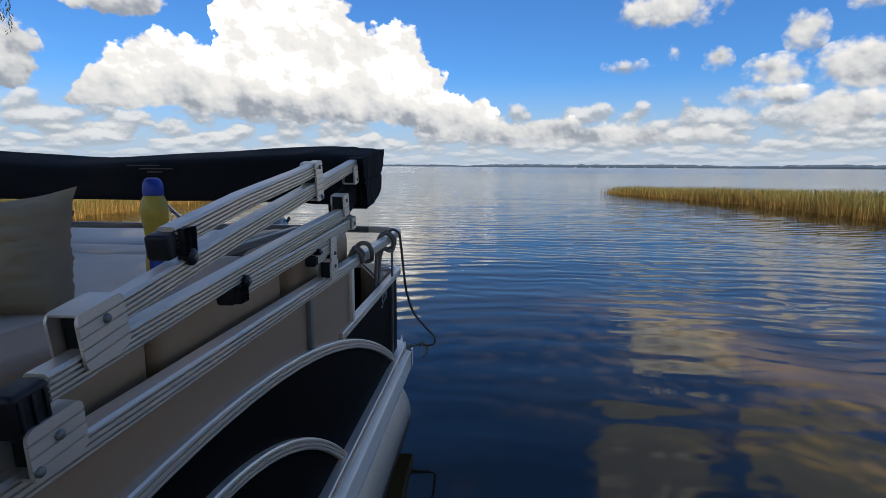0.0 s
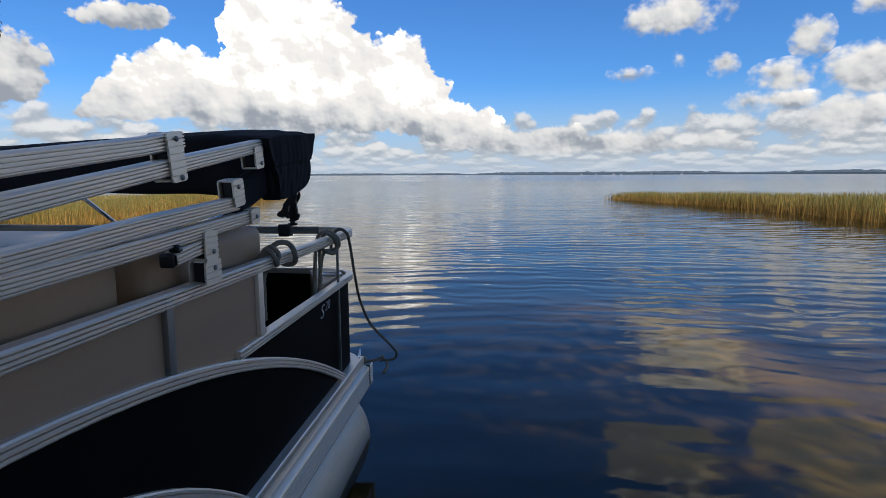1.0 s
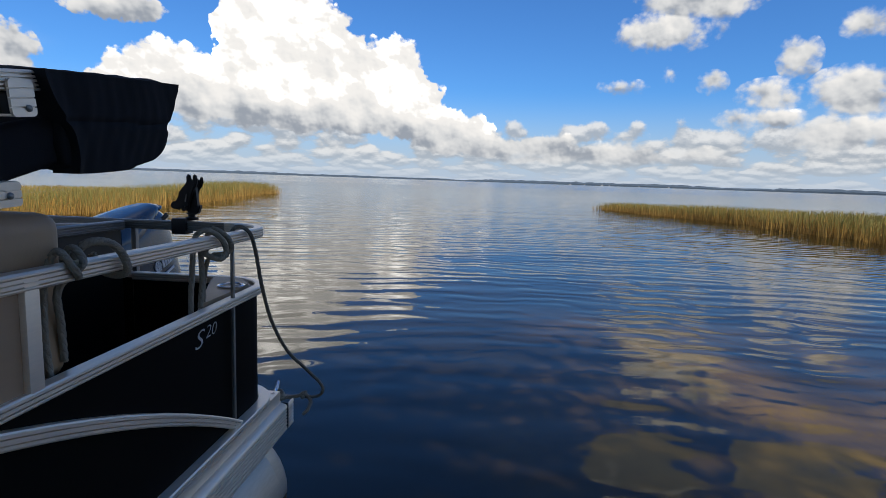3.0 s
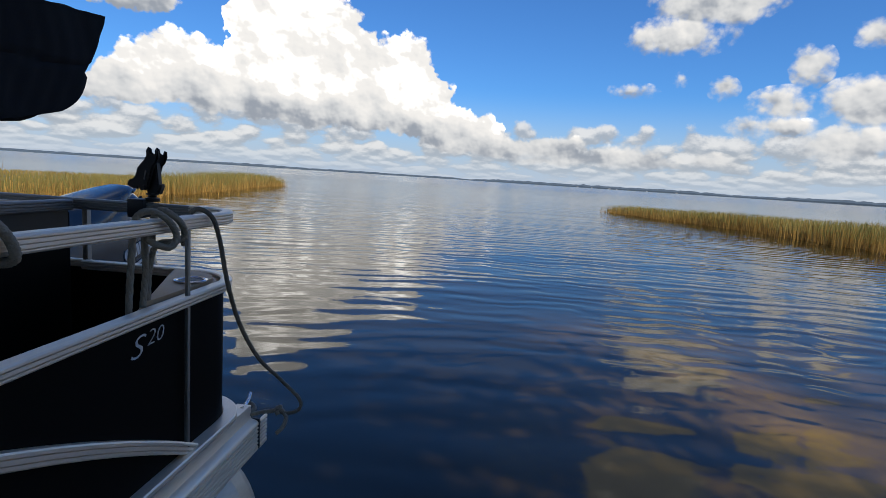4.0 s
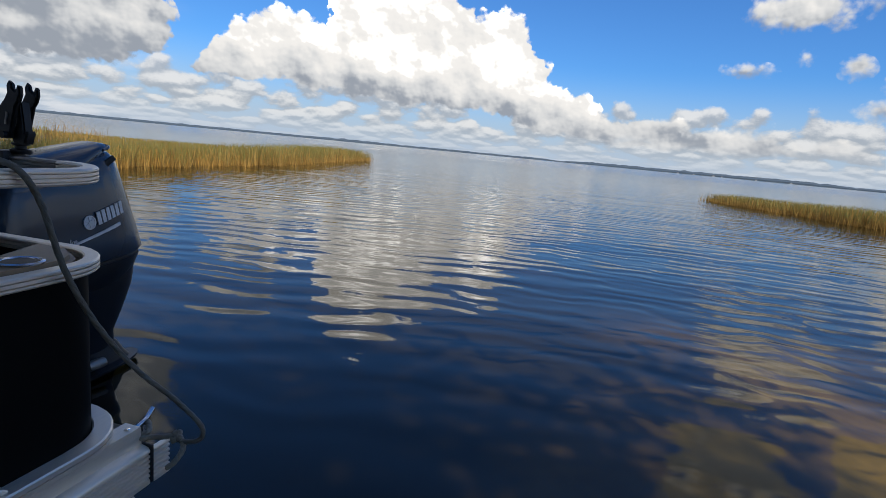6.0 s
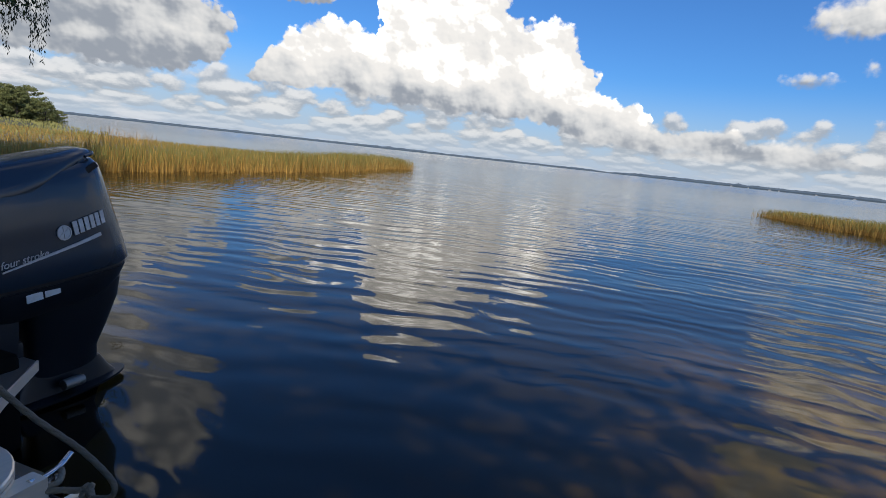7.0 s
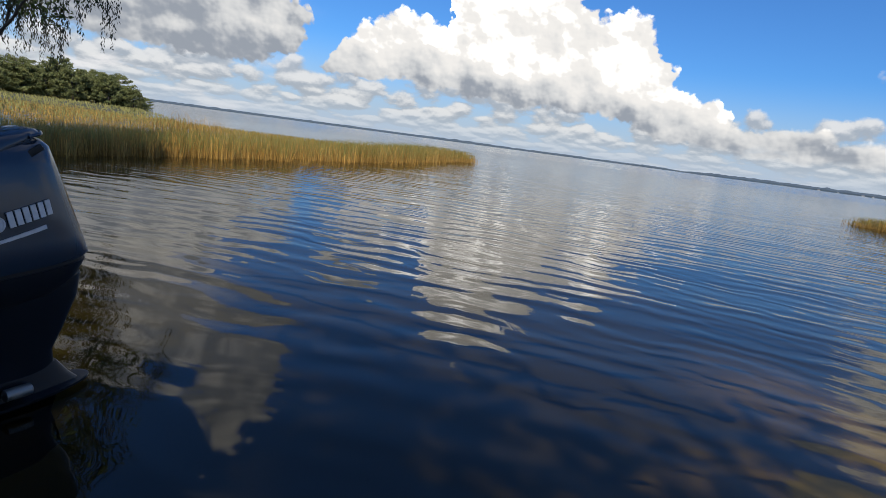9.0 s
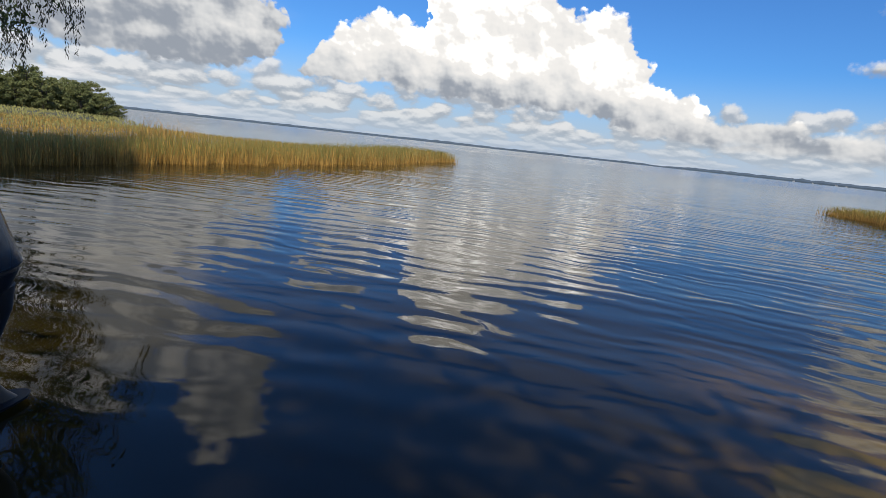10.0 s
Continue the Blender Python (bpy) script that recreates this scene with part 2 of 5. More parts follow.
REED_STEM = leaf_material("reed_stem", (0.60, 0.35, 0.09), (0.15, 0.085, 0.025), (0.27, 0.16, 0.04))
REED_TIP = leaf_material("reed_tip", (0.17, 0.165, 0.04), (0.52, 0.38, 0.12), (0.155, 0.16, 0.04))
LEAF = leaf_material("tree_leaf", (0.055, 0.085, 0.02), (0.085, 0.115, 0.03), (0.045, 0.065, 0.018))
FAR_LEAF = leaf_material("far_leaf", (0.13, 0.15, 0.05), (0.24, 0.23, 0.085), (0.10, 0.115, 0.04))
MARSH = leaf_material("marsh_grass_blade", (0.30, 0.27, 0.085), (0.40, 0.33, 0.12), (0.22, 0.22, 0.07))
MOSS = leaf_material("spanish_moss", (0.055, 0.06, 0.035), (0.035, 0.045, 0.022), (0.08, 0.08, 0.055))
HOUSE_WALL = material("weathered_house_wall", (0.42, 0.42, 0.41), 0.8, 0.0, 0.1, 0.5, 0.0, 3.0)
# the blue of distance haze is mixed into the wood's own colour
HAZED_WOOD = material("hazed_wooded_shore", (0.060, 0.088, 0.115), 0.95, 0.0, 0.3, 0.02, 0.0, 0.15, second=(0.085, 0.115, 0.14))

# the lake: clear brown water with a rippled surface over a silt and sand bed
WATER = bpy.data.materials.new("lake_water")
WATER.use_nodes = True
t = WATER.node_tree
t.nodes.clear()
where = t.nodes.new("ShaderNodeTexCoord")
spot = t.nodes.new("ShaderNodeSeparateXYZ")
t.links.new(where.outputs["Object"], spot.inputs[0])
out_x, out_y = Ex(t, spot.outputs[0]), Ex(t, spot.outputs[1])
# the ripples run out from the shore in wide arcs: along the crest, and outwards
RIP_X, RIP_Y = 4.5, -19.0
from_x, from_y = out_x - RIP_X, out_y - RIP_Y
outwards = (from_x * from_x + from_y * from_y).op("SQRT")
crest = from_x.op("ARCTAN2", from_y) * 25.0


def stretched(sx, sy):
    return combine(t, crest * sx, outwards * sy)


long_wave = noise_at(t, stretched(0.36, 1.0), 0.75, 0.0, 0.3)
swell = noise_at(t, stretched(0.28, 1.0), 2.3, 0.3, 0.35)
ripple = noise_at(t, stretched(0.28, 1.0), 5.2, 0.8, 0.45)
calm = noise_at(t, combine(t, out_x * 0.35, out_y), 0.10, 2.0, 0.5)


def wave_train(x, y, length, distort, detail_scale):
    """Long-crested waves of one length, spreading in wide arcs from the shore."""
    n = t.nodes.new("ShaderNodeMapping")
    n.inputs["Location"].default_value = (-x, -y, 0)
    t.links.new(where.outputs["Object"], n.inputs[0])
    w = t.nodes.new("ShaderNodeTexWave")
    w.wave_type, w.rings_direction, w.wave_profile = "RINGS", "Z", "SIN"
    t.links.new(n.outputs[0], w.inputs["Vector"])
    for k, v in (("Scale", 2 * math.pi / 20 / length), ("Distortion", distort), ("Detail", 2.0), ("Detail Scale", detail_scale), ("Detail Roughness", 0.5)):
        w.inputs[k].default_value = v
    return Ex(t, w.outputs["Fac"])


# calm close under the lee of the shore and boat, livelier out on the lake
away = (out_x * out_x + out_y * out_y).op("SQRT")
lee = (out_y + out_x.op("ABSOLUTE") * 0.25).step(0.0, 6.0, 0.42, 1.05)
gust = noise_at(t, stretched(0.5, 1.0), 0.45, 2.0, 0.5)
train = wave_train(RIP_X, RIP_Y, 0.46, 6.0, 0.9) * 0.0050 * gust.step(0.32, 0.62, 0.3, 1.0) + wave_train(RIP_X - 5.0, RIP_Y, 0.31, 8.0, 1.2) * 0.0026 * gust.step(0.68, 0.4, 0.2, 1.0)
height = (long_wave * 0.022 + swell * 0.008) * calm.step(0.3, 0.6, 0.6, 1.0) + ripple * 0.0032 * calm.step(0.36, 0.58, 0.25, 1.0) * away.step(5, 14, 0.8, 2.2) + train * lee
bump = t.nodes.new("ShaderNodeBump")
bump.inputs["Strength"].default_value, bump.inputs["Distance"].default_value = 1.0, 1.0
t.links.new(height.socket, bump.inputs["Height"])
fres = t.nodes.new("ShaderNodeFresnel")
fres.inputs["IOR"].default_value = 1.5
t.links.new(bump.outputs[0], fres.inputs["Normal"])
gloss = t.nodes.new("ShaderNodeBsdfGlossy")
# waves too small and far to stand out singly
streak = noise_at(t, combine(t, out_x * 0.12, out_y), 0.05, 3.0, 0.55)
t.links.new((away.step(10, 160, 0.0, 0.16) * streak.step(0.35, 0.65, 0.55, 1.2)).socket, gloss.inputs["Roughness"])
t.links.new(bump.outputs[0], gloss.inputs["Normal"])
clear_part = t.nodes.new("ShaderNodeBsdfTransparent")
clear_part.inputs["Color"].default_value = (0.56, 0.50, 0.34, 1)
mix = t.nodes.new("ShaderNodeMixShader")
t.links.new(fres.outputs[0], mix.inputs[0])
t.links.new(clear_part.outputs[0], mix.inputs[1])
t.links.new(gloss.outputs[0], mix.inputs[2])
mo = t.nodes.new("ShaderNodeOutputMaterial")
t.links.new(mix.outputs[0], mo.inputs[0])

# bed dark also for the light lost in deep water, put into its colour
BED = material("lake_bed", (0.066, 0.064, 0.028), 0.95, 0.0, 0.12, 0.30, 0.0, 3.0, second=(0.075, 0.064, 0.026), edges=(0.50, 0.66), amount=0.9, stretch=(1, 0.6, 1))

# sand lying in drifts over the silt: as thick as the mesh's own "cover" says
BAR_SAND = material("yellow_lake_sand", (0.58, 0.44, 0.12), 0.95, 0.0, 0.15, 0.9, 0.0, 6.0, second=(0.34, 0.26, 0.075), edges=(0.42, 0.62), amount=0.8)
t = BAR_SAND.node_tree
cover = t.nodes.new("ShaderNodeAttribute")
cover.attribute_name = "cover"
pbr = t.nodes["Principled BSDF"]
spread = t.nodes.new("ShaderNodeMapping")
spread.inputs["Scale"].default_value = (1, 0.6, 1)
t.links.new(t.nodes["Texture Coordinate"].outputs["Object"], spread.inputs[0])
# silt as dark as BED: the deep water's dimming is in the colour
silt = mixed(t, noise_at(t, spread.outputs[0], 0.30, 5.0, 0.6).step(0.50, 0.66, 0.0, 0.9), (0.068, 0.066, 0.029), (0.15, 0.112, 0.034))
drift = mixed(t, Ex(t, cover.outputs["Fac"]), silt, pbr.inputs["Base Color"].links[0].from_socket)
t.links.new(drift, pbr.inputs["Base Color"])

# ---- mesh helpers ----


def obj(name, bm, mat, smooth=40):
    me = bpy.data.meshes.new(name)
    bm.to_mesh(me)
    bm.free()
    if smooth:
        me.shade_smooth()
        me.set_sharp_from_angle(angle=radians(smooth))
    for m in mat if isinstance(mat, (list, tuple)) else [mat]:
        me.materials.append(m)
    return new(name, me)


def part(name, bm, mat, parent, label="", smooth=40):
    ob = obj(name, bm, mat, smooth)
    ob.parent = parent
    if parent.type == "EMPTY":
        ob.matrix_parent_inverse = parent.matrix_basis.inverted()
    return tagged(ob, label)


def thing(name, base, label, category, group="", kind=""):
    ob = new(name)
    ob.empty_display_size = 0.1
    ob.location = base
    return tagged(ob, label, category, group, kind)


def box(size, at, bevel=0.0, turn=None, bm=None, seg=2):
    """A bevelled box, into bm if given."""
    one = bmesh.new()
    bmesh.ops.create_cube(one, size=1, matrix=Matrix.Diagonal((*size, 1)))
    if bevel:
        bmesh.ops.bevel(one, geom=one.edges[:], offset=bevel, segments=seg, affect="EDGES", profile=0.6)
    m = Matrix.Translation(at) @ (turn or Matrix())
    bmesh.ops.transform(one, matrix=m, verts=one.verts)
    if bm is None:
        return one
    merge(bm, one)
    return bm


def merge(bm, one):
    me = bpy.data.meshes.new("tmp")
    one.to_mesh(me)
    one.free()
    bm.from_mesh(me)
    bpy.data.meshes.remove(me)


def sweep(path, profile, up=(0, 0, 1), close=False, bm=None, scales=None):
    """A profile of (side, up) points drawn along a path; ends are capped. scales: a size for each path point."""
    bm = bm or bmesh.new()
    pts = [Vector(p) for p in path]
    rings, n, ref = [], len(pts), Vector(up)
    for k, p in enumerate(pts):
        a, b = (pts[k - 1], pts[(k + 1) % n]) if close else (pts[max(k - 1, 0)], pts[min(k + 1, n - 1)])
        along = (b - a).normalized()
        side = along.cross(ref).normalized()
        top = side.cross(along)
        s = scales[k] if scales else 1.0
        rings.append([bm.verts.new(p + side * (x * s) + top * (y * s)) for x, y in profile])
    m = len(profile)
    for k in range(n if close else n - 1):
        r, q = rings[k], rings[(k + 1) % n]
        for j in range(m):
            bm.faces.new((r[j], r[(j + 1) % m], q[(j + 1) % m], q[j]))
    if not close:
        bm.faces.new(rings[0][::-1])
        bm.faces.new(rings[-1])
    bmesh.ops.recalc_face_normals(bm, faces=bm.faces)
    return bm


def ring(r, n=10, squash=1.0):
    return [(r * math.cos(2 * math.pi * k / n), r * squash * math.sin(2 * math.pi * k / n)) for k in range(n)]


def grooved(w, h, grooves=3, depth=0.008, both=True):
    """A rail section, w wide and h high, with grooves along its outer (and inner) face."""
    x, y, c = w / 2, h / 2, min(w, h) * 0.12
    right = [(x, -y + c)]
    for k in range(grooves):
        mid = -y + h * (k + 1) / (grooves + 1)
        g = h * 0.044
        right += [(x, mid - g), (x - depth, mid - g * 0.7), (x - depth, mid + g * 0.7), (x, mid + g)]
    right += [(x, y - c), (x - c, y)]
    left = [(-a, b) for a, b in reversed(right)] if both else [(-x + c, y), (-x, y - c), (-x, -y + c)]
    return right + left + [(-x + c, -y), (x - c, -y)]


def smooth_path(points, steps=8):
    """A Catmull-Rom curve through the points."""
    p = [Vector(v) for v in points]
    p = [p[0] * 2 - p[1]] + p + [p[-1] * 2 - p[-2]]
    out = []
    for k in range(1, len(p) - 2):
        a, b, c, d = p[k - 1:k + 3]
        for i in range(steps):
            s = i / steps
            out.append(0.5 * ((2 * b) + (c - a) * s + (2 * a - 5 * b + 4 * c - d) * s * s + (3 * b - a - 3 * c + d) * s ** 3))
    return out + [p[-2]]


def lathe(profile, at, turn=None, n=24, bm=None):
    """Turned about its own z: profile of (radius, height)."""
    one = bmesh.new()
    rows = [[one.verts.new((r * math.cos(2 * math.pi * k / n), r * math.sin(2 * math.pi * k / n), z)) for k in range(n)] for r, z in profile]
    for a, b in zip(rows, rows[1:]):
        for k in range(n):
            one.faces.new((a[k], a[(k + 1) % n], b[(k + 1) % n], b[k]))
    one.faces.new(rows[0][::-1])
    one.faces.new(rows[-1])
    bmesh.ops.recalc_face_normals(one, faces=one.faces)
    bmesh.ops.transform(one, matrix=Matrix.Translation(at) @ (turn or Matrix()), verts=one.verts)
    if bm is None:
        return one
    merge(bm, one)
    return bm


def slab(outline, thick, axis, at, bevel=0.0):
    """A plate: an outline of two coordinates, pushed out along the axis from at."""
    bm = bmesh.new()
    def place(a, b, d):
        return (d, a, b) if axis == "x" else (a, d, b) if axis == "y" else (a, b, d)
    lo = [bm.verts.new(place(a, b, at)) for a, b in outline]
    hi = [bm.verts.new(place(a, b, at + thick)) for a, b in outline]
    n = len(lo)
    bm.faces.new(lo)
    bm.faces.new(hi[::-1])
    for k in range(n):
        bm.faces.new((lo[k], hi[k], hi[(k + 1) % n], lo[(k + 1) % n]))
    bmesh.ops.recalc_face_normals(bm, faces=bm.faces)
    if bevel:
        rim = [e for e in bm.edges if len({round(v.co["xyz".index(axis)], 5) for v in e.verts}) == 1]
        bmesh.ops.bevel(bm, geom=rim, offset=bevel, segments=2, affect="EDGES")
    return bm


def text_mesh(words, size, m, mat, parent, name, extrude=0.0008, shear=0.0, label="", thin=0.0):
    cu = bpy.data.curves.new("words", "FONT")
    cu.body, cu.size, cu.extrude, cu.shear, cu.resolution_u = words, size, extrude, shear, 4
    cu.offset = -thin
    tmp = bpy.data.objects.new("words", cu)
    me = bpy.data.meshes.new_from_object(tmp)
    bpy.data.objects.remove(tmp)
    bpy.data.curves.remove(cu)
    me.transform(m)
    me.materials.append(mat)
    ob = new(name, me)
    ob.parent = parent
    if parent.type == "EMPTY":
        ob.matrix_parent_inverse = parent.matrix_basis.inverted()
    return tagged(ob, label)

# ---- the lake, its bed and shores ----


def axis_steps(marks):
    out = []
    for a, b, n in marks:
        out += [a + (b - a) * k / n for k in range(n)]
    return out + [marks[-1][1]]


def bed_height(x, y):
    """The bed lies under a metre of water, rising to the shore behind and far to the left."""
    z = -0.9 - 0.012 * max(y, 0)
    z = max(z, -3.0)
    z += 0.25 * noise.noise(Vector((x * 0.25, y * 0.2, 0)))
    z = z + (0.75 - z) * min(1, max(0, (-y - 3.5) / 6.0)) ** 1.2
    z = z + (0.06 - z) * min(1, max(0, (-x - 30) / 14.0)) * min(1, max(0, (30 + (-30 - x) * 0.62 - y) / 8.0))
    return z


def sheet(name, xs, ys, z, mat):
    bm = bmesh.new()
    rows = [[bm.verts.new((x, y, z(x, y))) for x in xs] for y in ys]
    for a, b in zip(rows, rows[1:]):
        for k in range(len(xs) - 1):
            bm.faces.new((a[k], a[k + 1], b[k + 1], b[k]))
    return obj(name, bm, mat, 80)


xs = axis_steps([(-3500, -200, 8), (-200, -60, 14), (-60, -14, 23), (-14, 14, 56), (14, 60, 23), (60, 200, 10), (200, 3500, 8)])
ys = axis_steps([(-3500, -60, 8), (-60, -14, 16), (-14, 20, 60), (20, 100, 24), (100, 300, 10), (300, 3800, 10)])
ground = tagged(sheet("ground", xs, ys, bed_height, [BED]), "silt and sand lake bed, darkened for depth, rising to a soil shore", "lake bed", kind="structure")
water = tagged(sheet("water", [-3500, -40, 40, 3500], [-200, 40, 400, 3800], lambda x, y: 0.0, WATER), "calm dark blue lake water with fine ripples", "lake", kind="structure")


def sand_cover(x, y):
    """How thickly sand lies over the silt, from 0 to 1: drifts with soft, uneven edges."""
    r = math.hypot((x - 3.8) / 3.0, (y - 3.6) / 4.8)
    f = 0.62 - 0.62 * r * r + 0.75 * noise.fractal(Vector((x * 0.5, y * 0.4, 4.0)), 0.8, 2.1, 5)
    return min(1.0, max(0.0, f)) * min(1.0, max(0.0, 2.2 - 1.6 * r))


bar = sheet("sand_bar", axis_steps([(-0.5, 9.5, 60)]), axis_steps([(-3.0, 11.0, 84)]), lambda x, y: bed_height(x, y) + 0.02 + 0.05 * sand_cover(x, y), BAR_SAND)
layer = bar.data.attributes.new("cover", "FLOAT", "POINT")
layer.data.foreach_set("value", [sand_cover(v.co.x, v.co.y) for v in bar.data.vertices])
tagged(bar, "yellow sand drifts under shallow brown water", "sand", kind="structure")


def far_shore(name, a0, a1, r, tall, seed):
    """A wooded strip of land along the horizon."""
    bm = bmesh.new()
    n = 260
    rows = []
    for k in range(n + 1):
        a = radians(a0 + (a1 - a0) * k / n)
        dx, dy = -math.sin(a), math.cos(a)
        rough = noise.fractal(Vector((k * 0.23 * abs(a1 - a0) / 40, seed, 0)), 0.7, 2.2, 5)
        swell = noise.noise(Vector((k * 0.02 * abs(a1 - a0) / 40, seed + 7, 0)))
        edge = min(1.0, k / 14, (n - k) / 14) ** 0.6
        h = tall * edge * (0.8 + 0.35 * swell + 0.22 * rough) + 0.4
        rows.append([bm.verts.new((dx * (r + d), dy * (r + d), z)) for d, z in ((0, -0.5), (1, h * 0.45), (14, h * 0.8), (30, h), (160, h * 0.9), (170, -0.5))])
    for a, b in zip(rows, rows[1:]):
        for k in range(5):
            bm.faces.new((a[k], a[k + 1], b[k + 1], b[k]))
    bmesh.ops.recalc_face_normals(bm, faces=bm.faces)
    return tagged(obj(name, bm, HAZED_WOOD, 30), "low wooded far shore across the lake", "far shore", kind="stuff")


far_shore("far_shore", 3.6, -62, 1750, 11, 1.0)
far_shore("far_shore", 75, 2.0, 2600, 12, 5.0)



def house(a, r, wide, tall, label):
    """A small far house on the shore: walls and a pitched roof."""
    x, y = -math.sin(radians(a)) * r, math.cos(radians(a)) * r
    ob = thing("house", (x, y, 0), label, "house", "houses on the far shore")
    turn = Matrix.Rotation(radians(a), 4, "Z")
    part("wall", box((wide, 8, tall), (x, y, tall / 2), 0.1, turn), HOUSE_WALL, ob)
    roof = slab([(-wide / 2 - 0.5, tall), (wide / 2 + 0.5, tall), (wide * 0.25, tall * 1.45), (-wide * 0.25, tall * 1.45)], 9, "y", -4.5)
    bmesh.ops.transform(roof, matrix=Matrix.Translation((x, y, 0)) @ turn, verts=roof.verts)
    part("roof", roof, ALU_DARK, ob)


for a, w, h in ((-8.2, 6, 2.6), (-9.6, 4, 2.4), (-11.3, 7, 3), (-12.0, 4, 2.6), (-14.8, 5, 2.4), (-17.5, 6, 2.8)):
    house(a, 1743, w, h, "small pale house low on the wooded far shore")

# ---- reeds ----


def blade(verts, faces, mats, x, y, z0, tall, wide, rng):
    a = rng.uniform(0, math.pi)
    lean, dirn = tall * (rng.uniform(0.04, 0.32) if rng.random() < 0.80 else rng.uniform(0.3, 0.8)), rng.uniform(0, 2 * math.pi)
    wx, wy = math.cos(a) * wide / 2, math.sin(a) * wide / 2
    lx, ly = math.cos(dirn) * lean, math.sin(dirn) * lean
    n = len(verts)
    m = rng.uniform(0.28, 0.86)
    verts += [(x - wx, y - wy, z0), (x + wx, y + wy, z0), (x + lx * 0.3 - wx, y + ly * 0.3 - wy, z0 + tall * m), (x + lx * 0.3 + wx, y + ly * 0.3 + wy, z0 + tall * m),
              (x + lx, y + ly, z0 + tall * rng.uniform(0.94, 1.0))]
    faces += [(n, n + 1, n + 3, n + 2), (n + 2, n + 3, n + 4)]
    mats += [0, 1]


def reed_bed(name, front, deep, side, seed, count_front, count_back, height, label):
    """Reeds behind a front edge of (x, y) points, going back by deep metres to one side; front edge ragged."""
    rng = random.Random(seed)
    verts, faces, mats = [], [], []
    pts = smooth_path([(x, y, 0) for x, y in front], 12)
    lens = [0]
    for a, b in zip(pts, pts[1:]):
        lens.append(lens[-1] + (b - a).length)

    def along(s):
        for k in range(len(pts) - 1):
            if lens[k + 1] >= s:
                return pts[k].lerp(pts[k + 1], (s - lens[k]) / max(lens[k + 1] - lens[k], 1e-6))
        return pts[-1]

    for k in range(count_front + count_back):
        s = lens[-1] * rng.random()
        p = along(s)
        ragged = 0.55 * noise.noise(Vector((p.x * 0.8, p.y * 0.8, seed))) + 0.35 * noise.noise(Vector((p.x * 2.7, p.y * 2.7, seed)))
        tip = min(1, (lens[-1] - s) / 9.0) ** 0.7
        d = rng.random() ** 1.7 * 3.2 if k < count_front else 3 + rng.random() * (deep - 3)
        d = (d + ragged + (0.95 if rng.random() > 0.04 else 0.2)) * (0.25 + 0.75 * tip) + (1 - tip) * rng.uniform(0, 1.2)
        x, y = p.x + side * d, p.y + (0 if k < count_front else rng.uniform(-1.5, 1.5)) - (0.25 * d if tip < 1 else 0)
        clump = 0.5 + 0.5 * noise.noise(Vector((x * 0.35, y * 0.35, seed + 3)))
        if clump < 0.25 and rng.random() < 0.5:
            continue
        far_back = max(0.25, 1 - max(0, d - 3.0) / 4.5) if deep > 25 else 1.0
        tall = (height[0] + (height[1] - height[0]) * s / lens[-1]) * far_back * (0.70 + 0.36 * clump + rng.uniform(-0.45, 0.22)) * (0.72 + 0.28 * tip)
        if d < 0.9 and rng.random() < 0.35:
            tall *= rng.uniform(0.35, 0.8)
        blade(verts, faces, mats, x, y, -0.03, tall + 0.03, rng.uniform(0.006, 0.013) * (1 if k < count_front else 2.0), rng)
    me = bpy.data.meshes.new(name)
    me.from_pydata(verts, [], faces)
    me.materials.append(REED_STEM)
    me.materials.append(REED_TIP)
    me.polygons.foreach_set("material_index", mats)
    return tagged(new(name, me), label, "reeds", kind="stuff")


reed_bed("reed_bed", [(-9.6, -2), (-9.5, 2), (-9.5, 6), (-9.9, 9), (-10.1, 12.3), (-10.4, 17.3), (-11.4, 24), (-13.0, 31), (-13.8, 36.5)], 34, -1, 11, 42000, 30000, (0.52, 1.02), "sunlit golden-green reeds standing in shallow water")
reed_bed("reed_bed", [(12.4, 2), (11.6, 8), (11.1, 11.8), (10.6, 13.8), (10.0, 16.4), (9.4, 20.4), (7.9, 24.4), (6.3, 29.4)], 22, 1, 23, 30000, 22000, (0.82, 0.62), "golden reeds with green tips along the lake margin")
# a taller stand of reeds with plumes, at the shore end of the bed
rng = random.Random(5)
verts, faces, mats = [], [], []
for k in range(300):
    a = rng.gauss(0, 1.0)
    x, y = -15.5 + a * 1.4 + rng.uniform(-1, 1), 13.2 - a * 1.2 + rng.uniform(-1, 1)
    blade(verts, faces, mats, x, y, -0.2, rng.uniform(0.95, 1.4), rng.uniform(0.007, 0.014), rng)
me = bpy.data.meshes.new("tall_reeds")
me.from_pydata(verts, [], faces)
me.materials.append(REED_STEM)
me.materials.append(REED_STEM)
me.polygons.foreach_set("material_index", mats)
tagged(new("tall_reeds", me), "taller dry straw-coloured reeds with thin plumes", "reeds", kind="stuff")

# the wide marsh behind the reeds, back to the wood
rng = random.Random(15)
verts, faces, mats = [], [], []
for k in range(20000):
    x, y = rng.uniform(-105, -28), rng.uniform(-12, 75)
    if y > 26 + (-30 - x) * 0.62 + 4 * noise.noise(Vector((x * 0.1, y * 0.1, 2))):
        continue
    blade(verts, faces, mats, x, y, max(-0.03, bed_height(x, y) - 0.02), rng.uniform(0.12, 0.28), rng.uniform(0.05, 0.10), rng)
me = bpy.data.meshes.new("marsh_grass")
me.from_pydata(verts, [], faces)
me.materials.append(MARSH)
me.materials.append(MARSH)
tagged(new("marsh_grass", me), "pale olive marsh grass reaching back to the wood", "grass", kind="stuff")

# ---- trees ----


